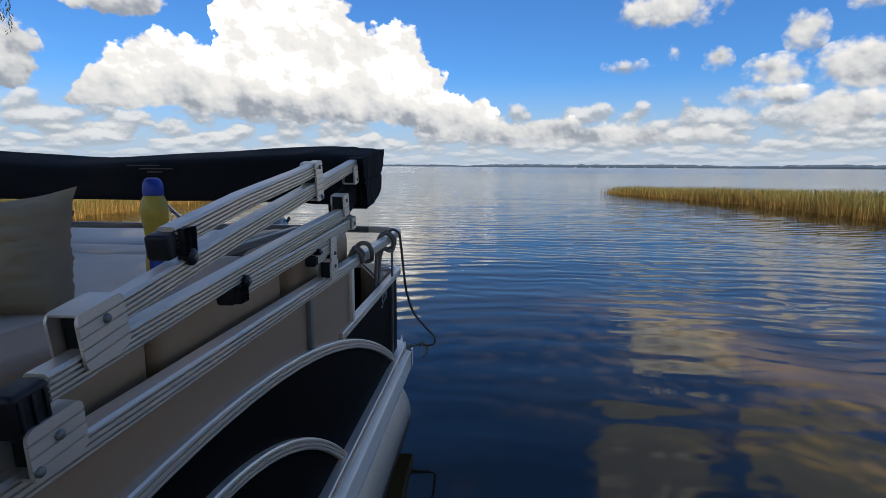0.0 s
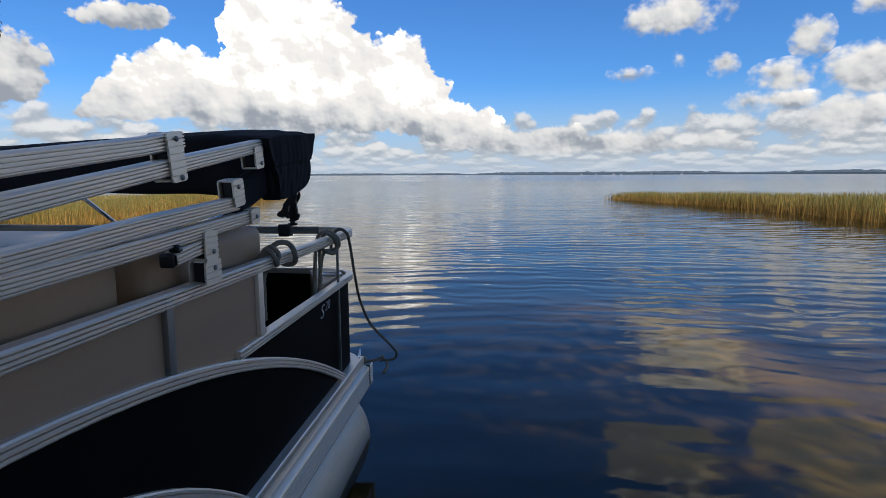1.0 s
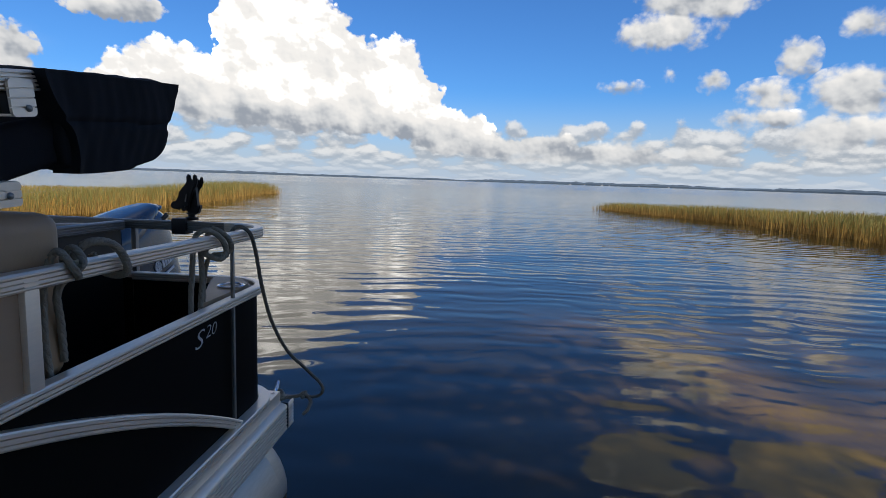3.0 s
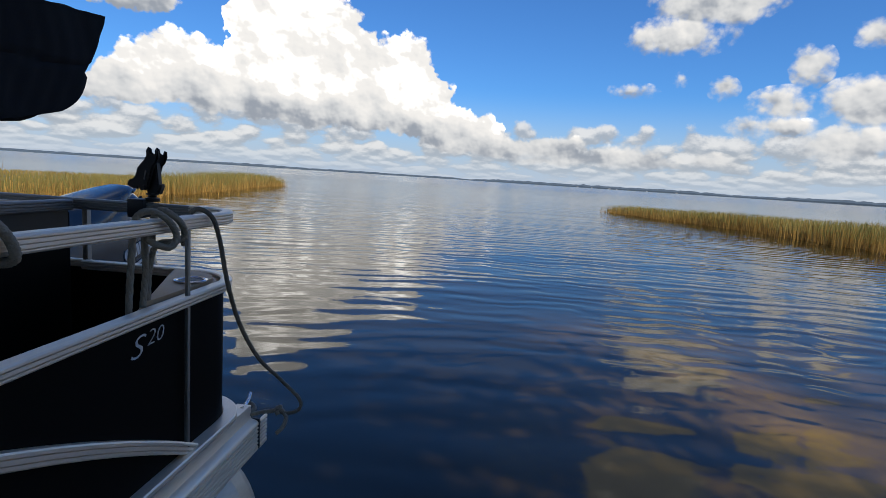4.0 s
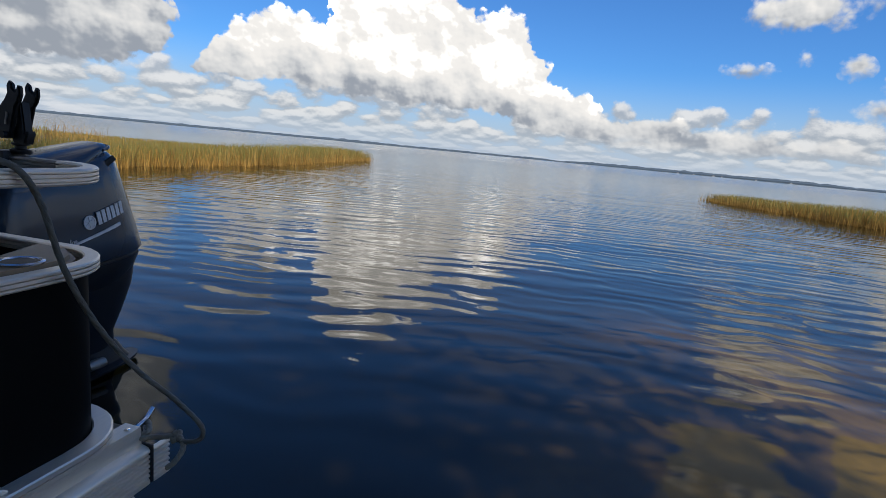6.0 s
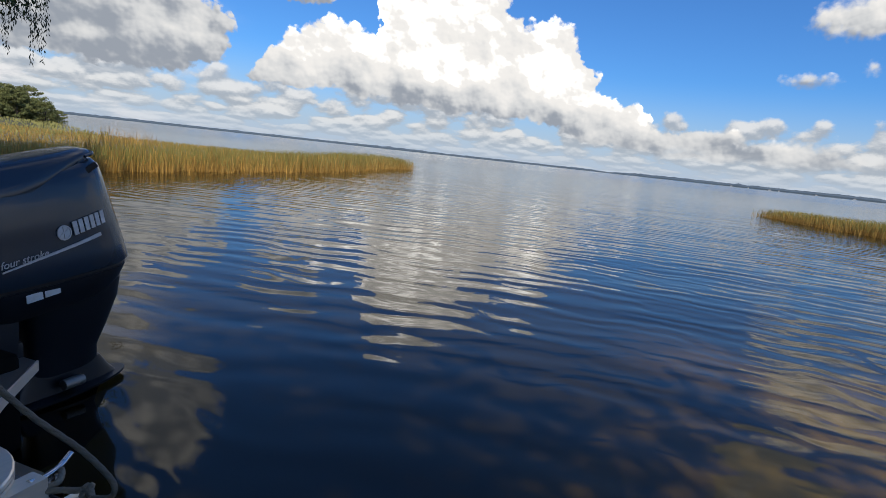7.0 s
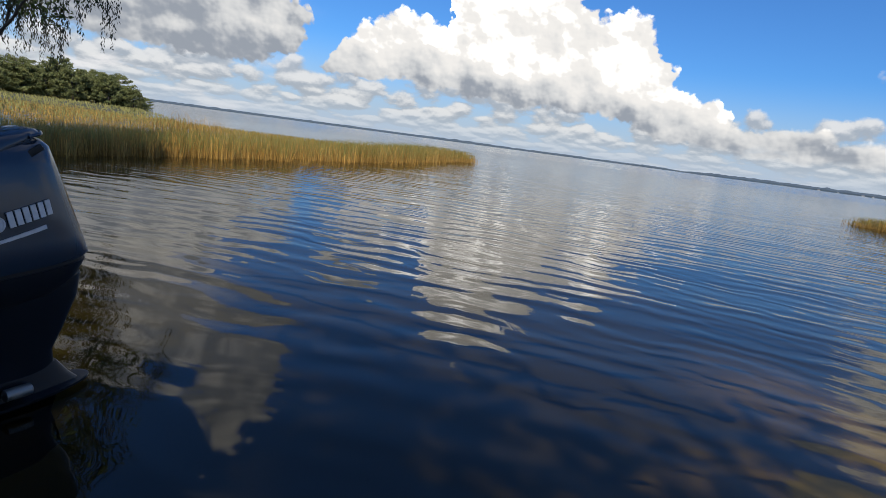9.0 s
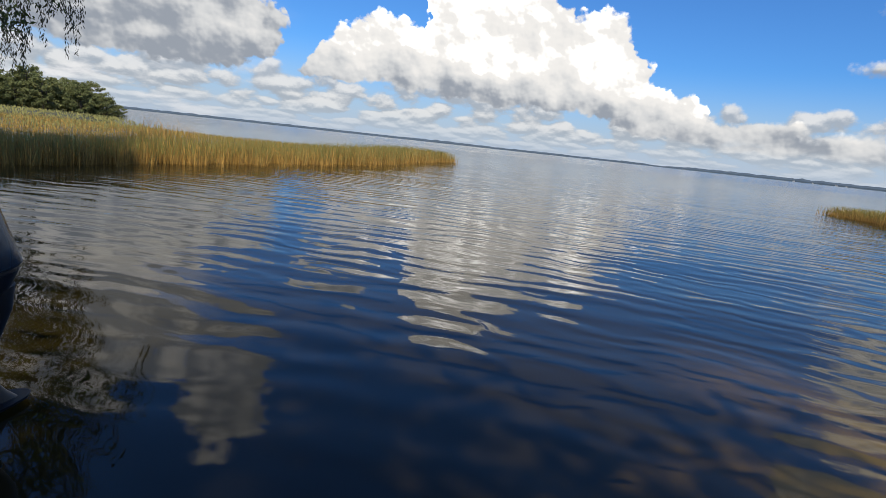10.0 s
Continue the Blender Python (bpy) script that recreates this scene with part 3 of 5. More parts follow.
def limb(bm, a, b, r0, r1, rng, wob=0.06, n=6):
    path, rad = [], []
    d = (Vector(b) - Vector(a)).length
    for k in range(n + 1):
        s = k / n
        p = Vector(a).lerp(Vector(b), s) + Vector((rng.uniform(-1, 1), rng.uniform(-1, 1), rng.uniform(-0.5, 0.5))) * d * wob * math.sin(math.pi * s)
        path.append(p)
        rad.append(r0 + (r1 - r0) * s)
    sweep(path, ring(1.0, 8), up=(0.31, 0.95, 0.05), bm=bm, scales=rad)
    return path


def leaf_cloud(verts, faces, centre, size, count, leaf, rng, droop=0.0):
    """Small leaf faces strewn in an uneven clump."""
    for _ in range(count):
        v = Vector((rng.gauss(0, 1), rng.gauss(0, 1), rng.gauss(0, 1))).normalized() * rng.random() ** 0.45
        p = Vector(centre) + Vector((v.x * size[0], v.y * size[1], v.z * size[2]))
        a = Vector((rng.uniform(-1, 1), rng.uniform(-1, 1), rng.uniform(-1, 1) - droop)).normalized()
        b = a.cross(Vector((rng.uniform(-1, 1), rng.uniform(-1, 1), rng.uniform(-1, 1)))).normalized()
        s = leaf * rng.uniform(0.6, 1.4)
        n = len(verts)
        verts += [p - a * s - b * s * 0.1, p - b * s * 0.42, p + a * s, p + b * s * 0.42]
        faces.append((n, n + 1, n + 2, n + 3))


def mesh_part(name, verts, faces, mat, parent, label=""):
    me = bpy.data.meshes.new(name)
    me.from_pydata([tuple(v) for v in verts], [], faces)
    me.materials.append(mat)
    ob = new(name, me)
    ob.parent = parent
    ob.matrix_parent_inverse = parent.matrix_basis.inverted()
    return tagged(ob, label)


def tree(at, tall, crown_from, spread, clumps, per, leaf, trunk_r, seed, label, mat=None, moss=False, group="", flat=1.0, limbs=0.28):
    rng = random.Random(seed)
    base = Vector((at[0], at[1], bed_height(*at[:2]) - 0.05))
    ob = thing("tree", base, label, "tree", group)
    top = base + Vector((rng.uniform(-0.4, 0.4), rng.uniform(-0.4, 0.4), tall * 0.93))
    bm = bmesh.new()
    main = limb(bm, base, top, trunk_r, trunk_r * 0.22, rng, 0.02, 9)
    verts, faces, mv, mf = [], [], [], []
    for k in range(clumps):
        h = crown_from + (tall - crown_from) * (k + 0.5) / clumps
        s = (h - crown_from) / max(tall - crown_from, 0.1)
        reach = spread * (0.45 + 0.75 * math.sin(math.pi * min(1, s * 0.8 + 0.18))) * rng.uniform(0.45, 1.05)
        a = k * 2.39996 + rng.uniform(-0.4, 0.4)
        root = main[min(len(main) - 1, int(len(main) * max(0.1, (h - tall * 0.12) / tall)))]
        end = Vector((base.x + math.cos(a) * reach, base.y + math.sin(a) * reach, base.z + h))
        limb(bm, root, end, trunk_r * limbs, 0.02, rng, 0.08, 5)
        for q in (0.55, 0.8, 1.0):
            c = Vector(root).lerp(end, q) + Vector((rng.uniform(-0.3, 0.3), rng.uniform(-0.3, 0.3), rng.uniform(-0.1, 0.25))) * spread * 0.25
            size = spread * rng.uniform(0.16, 0.30)
            leaf_cloud(verts, faces, c, (size, size, size * 0.62 * flat), per, leaf, rng, 0.4 if moss else 0.0)
            if moss:
                for _ in range(15):
                    m0 = c + Vector((rng.uniform(-1, 1) * size, rng.uniform(-1, 1) * size, -size * 0.3))
                    strand(mv, mf, m0, rng.uniform(0.35, 1.15), rng)
    part("trunk", bm, SHADED_BARK, ob, "", 60)
    mesh_part("crown", verts, faces, mat or LEAF, ob)
    if mv:
        mesh_part("hanging_moss", mv, mf, MOSS, ob, "dark hanging sprays of leaf and moss")
    return ob


def strand(verts, faces, top, length, rng):
    """A hanging spray: small narrow leaves down a drooping thread."""
    p = Vector(top)
    sway = Vector((rng.uniform(-0.25, 0.25), rng.uniform(-0.25, 0.25), 0))
    for k in range(int(length * 42)):
        s = k / (length * 42)
        q = p + sway * s * s + Vector((rng.uniform(-0.05, 0.05), rng.uniform(-0.05, 0.05), -length * s))
        a = Vector((rng.uniform(-0.5, 0.5), rng.uniform(-0.5, 0.5), -1)).normalized()
        b = a.cross(Vector((rng.uniform(-1, 1), rng.uniform(-1, 1), 0.1))).normalized()
        w = rng.uniform(0.06, 0.12)
        n = len(verts)
        verts += [q, q + a * w * 0.5 - b * w * 0.13, q + a * w, q + a * w * 0.5 + b * w * 0.13]
        faces.append((n, n + 1, n + 2, n + 3))


# the cypress at the shore end of the reeds
tree((-14.3, 6.7), 13.0, 5.0, 3.0, 40, 170, 0.06, 0.26, 31, "dark leafy cypress hung with grey-green moss among the reeds", moss=True, limbs=0.14)
# unseen trees added behind the viewer to shade the boat
tree((5.6, -10.2), 15.0, 6.5, 6.6, 40, 150, 0.20, 0.36, 41, "unseen broad leafy tree added to block light", group="trees on the near shore")
tree((0.2, -13.5), 14.0, 6.0, 6.0, 32, 130, 0.20, 0.33, 43, "unseen broad leafy tree added to block light", group="trees on the near shore")
tree((10.8, -13.0), 14.5, 6.0, 6.0, 32, 130, 0.20, 0.33, 47, "unseen broad leafy tree added to block light", group="trees on the near shore")

# unseen tree added at the right to darken what the boat's panels reflect
tree((15.5, -8.5), 13.0, 3.0, 5.6, 32, 120, 0.22, 0.33, 53, "unseen broad leafy tree added to block light", group="trees on the near shore")
# unseen tree added to throw shade onto the left reeds
tree((-5.0, -3.9), 20.0, 9.5, 4.4, 40, 130, 0.22, 0.33, 57, "unseen broad leafy tree added to block light", group="trees on the near shore")

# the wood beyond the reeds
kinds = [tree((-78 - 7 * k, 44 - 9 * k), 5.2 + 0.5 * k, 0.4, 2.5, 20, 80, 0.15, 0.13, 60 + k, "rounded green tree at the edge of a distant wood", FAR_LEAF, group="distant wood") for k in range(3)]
rng = random.Random(9)
for k in range(96):
    a, r = radians(54.2 + 0.24 * k + rng.uniform(-0.3, 0.3)), rng.uniform(86, 108)
    s = rng.uniform(0.52, 0.80) * (0.55 if k < 3 else 0.8 if k < 9 else 1.0)
    x, y = -math.sin(a) * r, math.cos(a) * r
    m = pose(x, y, bed_height(x, y) - 0.05, 0, 0, rng.uniform(0, 360))
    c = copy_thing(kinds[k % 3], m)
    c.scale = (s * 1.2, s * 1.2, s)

# ---- the pontoon boat ----
boat = thing("pontoon_boat", (-1.2, -3.0, 0.0), "moored pontoon boat with taupe and black panels and aluminium rails", "pontoon boat")
RX = -0.045   # middle of the side fence


def corner_path(z0, z1, start=-6.0, end=-0.62, inset=0.0, r=0.17, stern=-0.06):
    """Along the side, round the stern corner and across the stern."""
    x, y = RX - inset, stern - inset
    pts = [(x, start + (y - r - start) * k / 12, z0 + (z1 - z0) * k / 12) for k in range(13)]
    pts += [(x - r + r * math.cos(a), y - r + r * math.sin(a), z1) for a in (math.pi / 2 * k / 9 for k in range(1, 10))]
    pts += [(end, y, z1)]
    return pts


def arch_big(y):
    return 0.998 - 0.143 * (y + 2.33) ** 2


def arch_small(y):
    return 0.855 - 0.43 * (y + 2.33) ** 2


RAIL = grooved(0.036, 0.036, 3)
part("top_rail", sweep(corner_path(1.140, 1.110, end=-0.235), RAIL), ALU, boat, "grooved aluminium top rail")
part("lower_rail", sweep(corner_path(0.892, 0.900, start=-1.37), grooved(0.034, 0.030, 2)), ALU, boat, "grooved aluminium rail round the stern corner")
part("base_rail", sweep(corner_path(0.455, 0.455, inset=-0.012), grooved(0.046, 0.032, 1)), ALU, boat)
part("arch_trim", sweep([(RX + 0.006, y, arch_big(y)) for y in np.linspace(-4.26, -0.39, 40)], grooved(0.030, 0.034, 2), up=(0, 0, 1)), ALU, boat, "curved aluminium trim")
part("arch_trim", sweep([(RX + 0.006, y, arch_small(y)) for y in np.linspace(-3.30, -1.335, 34)], grooved(0.030, 0.032, 2), up=(0, 0, 1)), ALU, boat, "curved aluminium trim")


def fence_panel(name, y0, y1, low, high, mat, label=""):
    ys = np.linspace(y0, y1, 14)
    outline = [(y, low(y)) for y in ys] + [(y, high(y)) for y in reversed(ys)]
    part(name, slab(outline, 0.006, "x", RX - 0.004), mat, boat, label)


for y0, y1 in ((-5.95, -4.28), (-4.26, -2.98), (-2.96, -1.68), (-1.66, -1.225)):
    fence_panel("side_panel", y0, y1, lambda y: max(arch_big(y), 0.47) if y < -1.42 else 0.89, lambda y: 1.13, TAUPE, "smooth taupe fence panel")
fence_panel("side_panel", -4.24, -0.42, lambda y: 0.45, arch_big, BLACK, "glossy black fence panel")
stern_panel = [(0.003, -0.22), (0.003, 0.22), (-0.003, 0.22), (-0.003, -0.22)]
part("stern_panel", sweep([p for p in corner_path(0.67, 0.67, start=-1.43, inset=0.008)], stern_panel), BLACK, boat, "glossy black panel round the stern corner")
for y in (-1.67, -2.97, -4.27):
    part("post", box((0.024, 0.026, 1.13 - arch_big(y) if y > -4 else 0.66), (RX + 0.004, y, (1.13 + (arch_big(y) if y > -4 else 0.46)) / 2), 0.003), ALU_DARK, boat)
part("gate_post", box((0.030, 0.034, 0.215), (RX, -1.215, 1.01), 0.004), ALU, boat)
part("post", box((0.011, 0.012, 0.64), (RX + 0.008, -0.42, 0.78), 0.003), ALU_DARK, boat)

# deck edge extrusion with its grooved face, corner cap, and the deck
trim_profile = [(0.0, 0.28)] + [q for k in range(6) for q in ((0.0, 0.292 + k * 0.014), (-0.005, 0.294 + k * 0.014), (-0.005, 0.299 + k * 0.014), (0.0, 0.301 + k * 0.014))] + [(0.0, 0.378), (-0.006, 0.386), (-0.028, 0.392), (-0.030, 0.44), (-0.08, 0.44), (-0.08, 0.28)]
part("deck_trim", sweep([(0, -6.05, 0), (0, -3, 0), (0, -0.03, 0)], [(a, b) for a, b in trim_profile]), ALU, boat, "grooved aluminium deck edge")
part("corner_band", box((0.085, 0.012, 0.11), (-0.041, -0.024, 0.336), 0.003), PLASTIC, boat)
part("corner_cap", sweep([(0.002, -0.018, 0), (0.002, 0.04, 0)], [(a, b) for a, b in trim_profile if b < 0.391] + [(-0.08, 0.392), (-0.08, 0.28)]), ALU, boat)
part("deck_trim", sweep([(-0.08, 0.038, 0), (-0.8, 0.038, 0)], [(a, b) for a, b in trim_profile if b < 0.391] + [(-0.08, 0.392), (-0.08, 0.28)]), ALU, boat, "grooved aluminium deck edge")
step = [(-0.50, 0.045), (-0.743, 0.319), (-0.933, 0.561), (-1.00, 0.560), (-1.03, 0.30), (-1.03, 0.045)]
part("stern_step", slab(step, 0.030, "z", 0.292, 0.004), ALU_DARK, boat, "aluminium step beside the motor")
part("step_edge", sweep([(-0.50, 0.047, 0.296), (-0.741, 0.320, 0.296), (-0.931, 0.562, 0.296)], [(0.0, -0.018), (0.006, -0.016), (0.006, 0.024), (0.0, 0.026)]), ALU, boat, "pale aluminium edge of the step")
part("deck", box((2.30, 6.02, 0.045), (-1.23, -3.01, 0.362), 0.004), DECK, boat, "grey carpeted deck")


def pontoon(x):
    prof = [(0.02, 0.115), (0.12, 0.11), (0.22, 0.09), (0.285, 0.045), (0.300, 0.0), (0.300, -0.05), (0.302, -0.056), (0.300, -0.062), (0.300, -3.0), (0.302, -3.006), (0.300, -3.012), (0.300, -5.2), (0.2, -5.9), (0.03, -6.1)]
    part("pontoon", lathe(prof, (x, -0.03, -0.012), Matrix.Rotation(radians(-90), 4, "X"), 40), TUBE, boat, "weathered round aluminium pontoon")


pontoon(-0.302)
pontoon(-2.10)
for y in (-0.3, -1.2, -2.1, -3.0, -3.9, -4.8, -5.7):
    part("cross_member", box((2.2, 0.05, 0.05), (-1.2, y, 0.312), 0.003), ALU_DARK, boat)

# the stern corner: a moulded console with a cup holder
console = [(-0.062, -0.60), (-0.062, -0.26), (-0.075, -0.19), (-0.11, -0.14), (-0.17, -0.10), (-0.25, -0.092), (-0.28, -0.10)]
part("corner_console", slab([(x, y) for x, y in console], 0.43, "z", 0.49, 0.012), VINYL_TAN, boat, "tan moulded corner console")
holder = lathe([(0.033, 0.0), (0.046, 0.0), (0.047, 0.004), (0.040, 0.006), (0.036, 0.004), (0.034, -0.002)], (-0.115, -0.27, 0.921), None, 28)
part("cup_holder", holder, STEEL, boat, "polished steel cup holder ring")
part("cup_well", lathe([(0.034, 0.001), (0.034, 0.003)], (-0.115, -0.27, 0.921), None, 24), PLASTIC, boat)

# stern rails with their framed opening, and the lounge wall beside the walkway
frame_bar = grooved(0.026, 0.026, 1)
# the top rail's section carried on across the stern in darker aluminium
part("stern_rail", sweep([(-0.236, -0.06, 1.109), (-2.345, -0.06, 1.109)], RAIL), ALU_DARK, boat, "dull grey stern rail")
part("stern_rail", sweep([(-0.62, -0.035, 0.900), (-2.33, -0.035, 0.900)], frame_bar), ALU, boat)
part("stern_panel", box((1.70, 0.006, 0.43), (-1.48, -0.036, 0.67)), BLACK, boat)
for x in (-0.63, -1.70, -2.33):
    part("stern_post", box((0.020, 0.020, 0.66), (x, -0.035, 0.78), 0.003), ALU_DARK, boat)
part("lounge_wall", box((0.006, 1.15, 0.66), (-0.655, -0.66, 0.75)), BLACK, boat)
part("lounge_rail", sweep([(-0.65, -1.24, 1.105), (-0.65, -0.09, 1.105)], RAIL), ALU_DARK, boat)
part("lounge_rail", sweep([(-0.65, -1.24, 0.99), (-0.65, -0.09, 0.99)], frame_bar), ALU, boat)
part("lounge_side", box((0.008, 1.12, 0.10), (-0.648, -0.66, 1.045)), SHADED_TAUPE, boat, "taupe side panel with its shade in the colour")
part("port_panel", box((0.006, 5.9, 0.67), (-2.36, -3.0, 0.80)), TAUPE, boat)
part("port_rail", sweep([(-2.36, -6.0, 1.14), (-2.36, -0.075, 1.11)], RAIL), ALU, boat)

# mooring cleat on the stern corner
cleat = bmesh.new()
sweep(smooth_path([(-0.048, -0.062, 0.438), (-0.053, -0.03, 0.428), (-0.060, 0.0, 0.426), (-0.067, 0.03, 0.430), (-0.074, 0.06, 0.444)], 6), ring(0.0075, 10), bm=cleat)
box((0.014, 0.016, 0.045), (-0.057, -0.014, 0.408), 0.003, bm=cleat)
box((0.014, 0.016, 0.045), (-0.063, 0.014, 0.408), 0.003, bm=cleat)
part("cleat", cleat, STEEL, boat, "polished steel mooring cleat")

# model lettering on the stern panel
for words, size, y, z, wide, lean in (("S", 0.080, -0.645, 0.800, 1.35, 0.35), ("20", 0.056, -0.578, 0.820, 1.2, 0.25)):
    m = Matrix.Translation((RX - 0.004, y, z)) @ Matrix.Rotation(radians(90), 4, "Z") @ Matrix.Rotation(radians(90), 4, "X") @ Matrix.Diagonal((wide, 1, 1, 1))
    text_mesh(words, size, m, SILVER, boat, "lettering", shear=lean, label="silver lettering", thin=0.0012)

# ---- seating ----


def cushion(size, at, r=0.03, turn=None, puff=0.012):
    bm = bmesh.new()
    bmesh.ops.create_cube(bm, size=1, matrix=Matrix.Diagonal((*size, 1)))
    bmesh.ops.bevel(bm, geom=bm.edges[:], offset=r, segments=4, affect="EDGES", profile=0.55)
    bmesh.ops.subdivide_edges(bm, edges=[e for e in bm.edges if e.calc_length() > 0.18], cuts=5, use_grid_fill=True)
    for v in bm.verts:
        n = noise.noise(v.co * 5.0)
        k = 1 - min(1, max(abs(v.co.x) / size[0], abs(v.co.y) / size[1]) * 2) ** 4
        v.co.z += (puff * k + 0.004 * n) * (1 if v.co.z > 0 else 0)
    bmesh.ops.transform(bm, matrix=Matrix.Translation(at) @ (turn or Matrix()), verts=bm.verts)
    return bm


lounge = thing("sun_lounge", (-0.9, -1.9, 0.4), "grey vinyl sun lounge with tan side bolsters in the boat", "boat seat")
part("base", box((1.75, 1.60, 0.55), (-1.0, -1.87, 0.66), 0.01), TAUPE, lounge)
part("cushion", cushion((1.62, 1.52, 0.14), (-1.06, -1.83, 1.045), 0.04), VINYL, lounge, "pale grey vinyl pad")
for y0, y1 in ((-4.0, -2.30), (-2.285, -1.735), (-1.665, -1.065)):
    part("side_bolster", cushion((0.16, y1 - y0, 0.34), (-0.165, (y0 + y1) / 2, 1.055), 0.035), VINYL_TAN, lounge, "tan vinyl bolster along the rail")
part("backrest", cushion((1.4, 0.20, 0.42), (-1.3, -2.75, 1.06), 0.05), VINYL, lounge)
rear = thing("rear_seat", (-1.4, -0.3, 0.4), "pale grey vinyl rear seat behind the sun lounge", "boat seat")
part("base", box((1.5, 0.55, 0.5), (-1.45, -0.42, 0.64), 0.01), TAUPE, rear)
part("cushion", cushion((1.50, 0.62, 0.13), (-1.45, -0.44, 1.035), 0.035), VINYL, rear, "pale grey vinyl pad")
part("cushion", cushion((1.20, 0.30, 0.13), (-1.28, -0.915, 1.035), 0.035), VINYL, rear, "pale grey vinyl pad")
part("armrest", cushion((0.10, 0.95, 0.07), (-0.70, -0.70, 1.085), 0.025), VINYL_TAN, rear, "tan padded armrest")

# pillow leaning on the lounge
pillow = bmesh.new()
bmesh.ops.create_grid(pillow, x_segments=44, y_segments=44, size=0.5)
top = pillow.verts[:]
for v in top:
    x, y = v.co.x * 2, v.co.y * 2
    e = max(0, (1 - x * x) * (1 - y * y)) ** 0.62
    pinch = 1 - 0.17 * (1 - abs(x) ** 2) * abs(y) ** 3 - 0.17 * (1 - abs(y) ** 2) * abs(x) ** 3
    v.co.x, v.co.y = x * 0.5 * pinch, y * 0.5 * pinch
    v.co.z = 0.24 * e + 0.06 * e * noise.fractal(Vector((x * 1.3 + y * 0.8, y * 3.4 - x, 1)), 0.7, 2.0, 4)
back = bmesh.ops.duplicate(pillow, geom=pillow.faces[:])
for g in back["geom"]:
    if isinstance(g, bmesh.types.BMVert):
        g.co.z = -g.co.z
bmesh.ops.remove_doubles(pillow, verts=pillow.verts, dist=0.004)
bmesh.ops.recalc_face_normals(pillow, faces=pillow.faces)
bmesh.ops.transform(pillow, matrix=Matrix.Translation((-0.735, -1.95, 1.235)) @ Matrix.Rotation(radians(6), 4, "Z") @ Matrix.Rotation(radians(74), 4, "X") @ Matrix.Rotation(radians(7), 4, "Z") @ Matrix.Diagonal((0.46, 0.32, 0.55, 1)), verts=pillow.verts)
tagged(obj("pillow", pillow, LINEN, 60), "olive-beige cloth throw pillow leaning on the lounge", "pillow")

# spray bottle on the lounge
BOTTLE_X, BOTTLE_Y = -0.455, -1.70
bottle = thing("spray_bottle", (BOTTLE_X, BOTTLE_Y, 1.13), "yellow and blue spray bottle standing on the lounge", "bottle")
part("bottle_body", lathe([(0.026, 1.13), (0.031, 1.138), (0.031, 1.20), (0.028, 1.235), (0.0275, 1.262), (0.030, 1.295), (0.0345, 1.325), (0.0355, 1.345), (0.033, 1.365), (0.027, 1.380), (0.021, 1.388)], (BOTTLE_X, BOTTLE_Y, 0), None, 28), YELLOW, bottle)
wrap = bmesh.new()
for k in range(18):
    a0, a1 = radians(-100 + 10 * k), radians(-90 + 10 * k)
    quad = []
    for a in (a0, a1):
        top = 1.292 + 0.040 * math.sin(a * 0.5 + 0.4)
        quad.append([wrap.verts.new((BOTTLE_X + r * math.cos(a), BOTTLE_Y + r * math.sin(a), z)) for r, z in ((0.0316, 1.150), (0.0316, 1.20), (0.0288, 1.235), (0.0284, 1.262), (0.0312, top))])
    for j in range(4):
        wrap.faces.new((quad[0][j], quad[1][j], quad[1][j + 1], quad[0][j + 1]))
part("label", wrap, BLUE_CAP, bottle, "blue printed label")
part("cap", lathe([(0.022, 1.382), (0.0265, 1.386), (0.027, 1.402), (0.0245, 1.418), (0.018, 1.429), (0.010, 1.432)], (BOTTLE_X, BOTTLE_Y, 0), None, 28), BLUE_CAP, bottle, "blue cap")

# ---- the folded bimini top ----
bimini = thing("bimini_top", (-1.2, -1.6, 1.16), "folded bimini top in a black canvas boot on aluminium frames", "boat canopy")
BX = -0.028
BAR = grooved(0.030, 0.036, 4, 0.006)


def bar(points, x=BX, name="frame_bar"):
    return part(name, sweep([(x, y, z) for y, z in points], BAR), ALU, bimini, "grooved aluminium bow tube")


for side in (BX, -2.37):
    bar([(-2.33, 1.355), (-2.08, 1.397), (-1.75, 1.440), (-1.60, 1.464)], side)
    bar([(-2.52, 1.268), (-2.10, 1.335), (-1.64, 1.405), (-1.16, 1.477)], side)
    bar([(-2.59, 1.222), (-2.05, 1.264), (-1.75, 1.287), (-1.36, 1.312)], side)
    bar([(-2.10, 1.230), (-1.75, 1.245), (-1.30, 1.270)], side)


def scored(bm, levels, gap, deep):
    """Cuts level grooves into the outer face of a plate that stands across x."""
    for z in levels:
        for d in (-gap, -gap * 0.6, gap * 0.6, gap):
            bmesh.ops.bisect_plane(bm, geom=bm.verts[:] + bm.edges[:] + bm.faces[:], plane_co=(0, 0, z + d), plane_no=(0, 0, 1))
        out = max(v.co.x for v in bm.verts)
        for v in bm.verts:
            if abs(v.co.z - z) < gap * 0.8 and v.co.x > out - 0.0005:
                v.co.x -= deep


# black patch on the end face for the shade inside the hollow bar
def mouth_shade(y, z, tilt):
    part("mouth_shade", box((0.021, 0.003, 0.026), (BX, y, z), 0.0, Matrix.Rotation(radians(tilt), 4, "X")), PLASTIC, bimini, "black patch for the shade in the open tube end")


mouth_shade(-2.521, 1.268, 9)


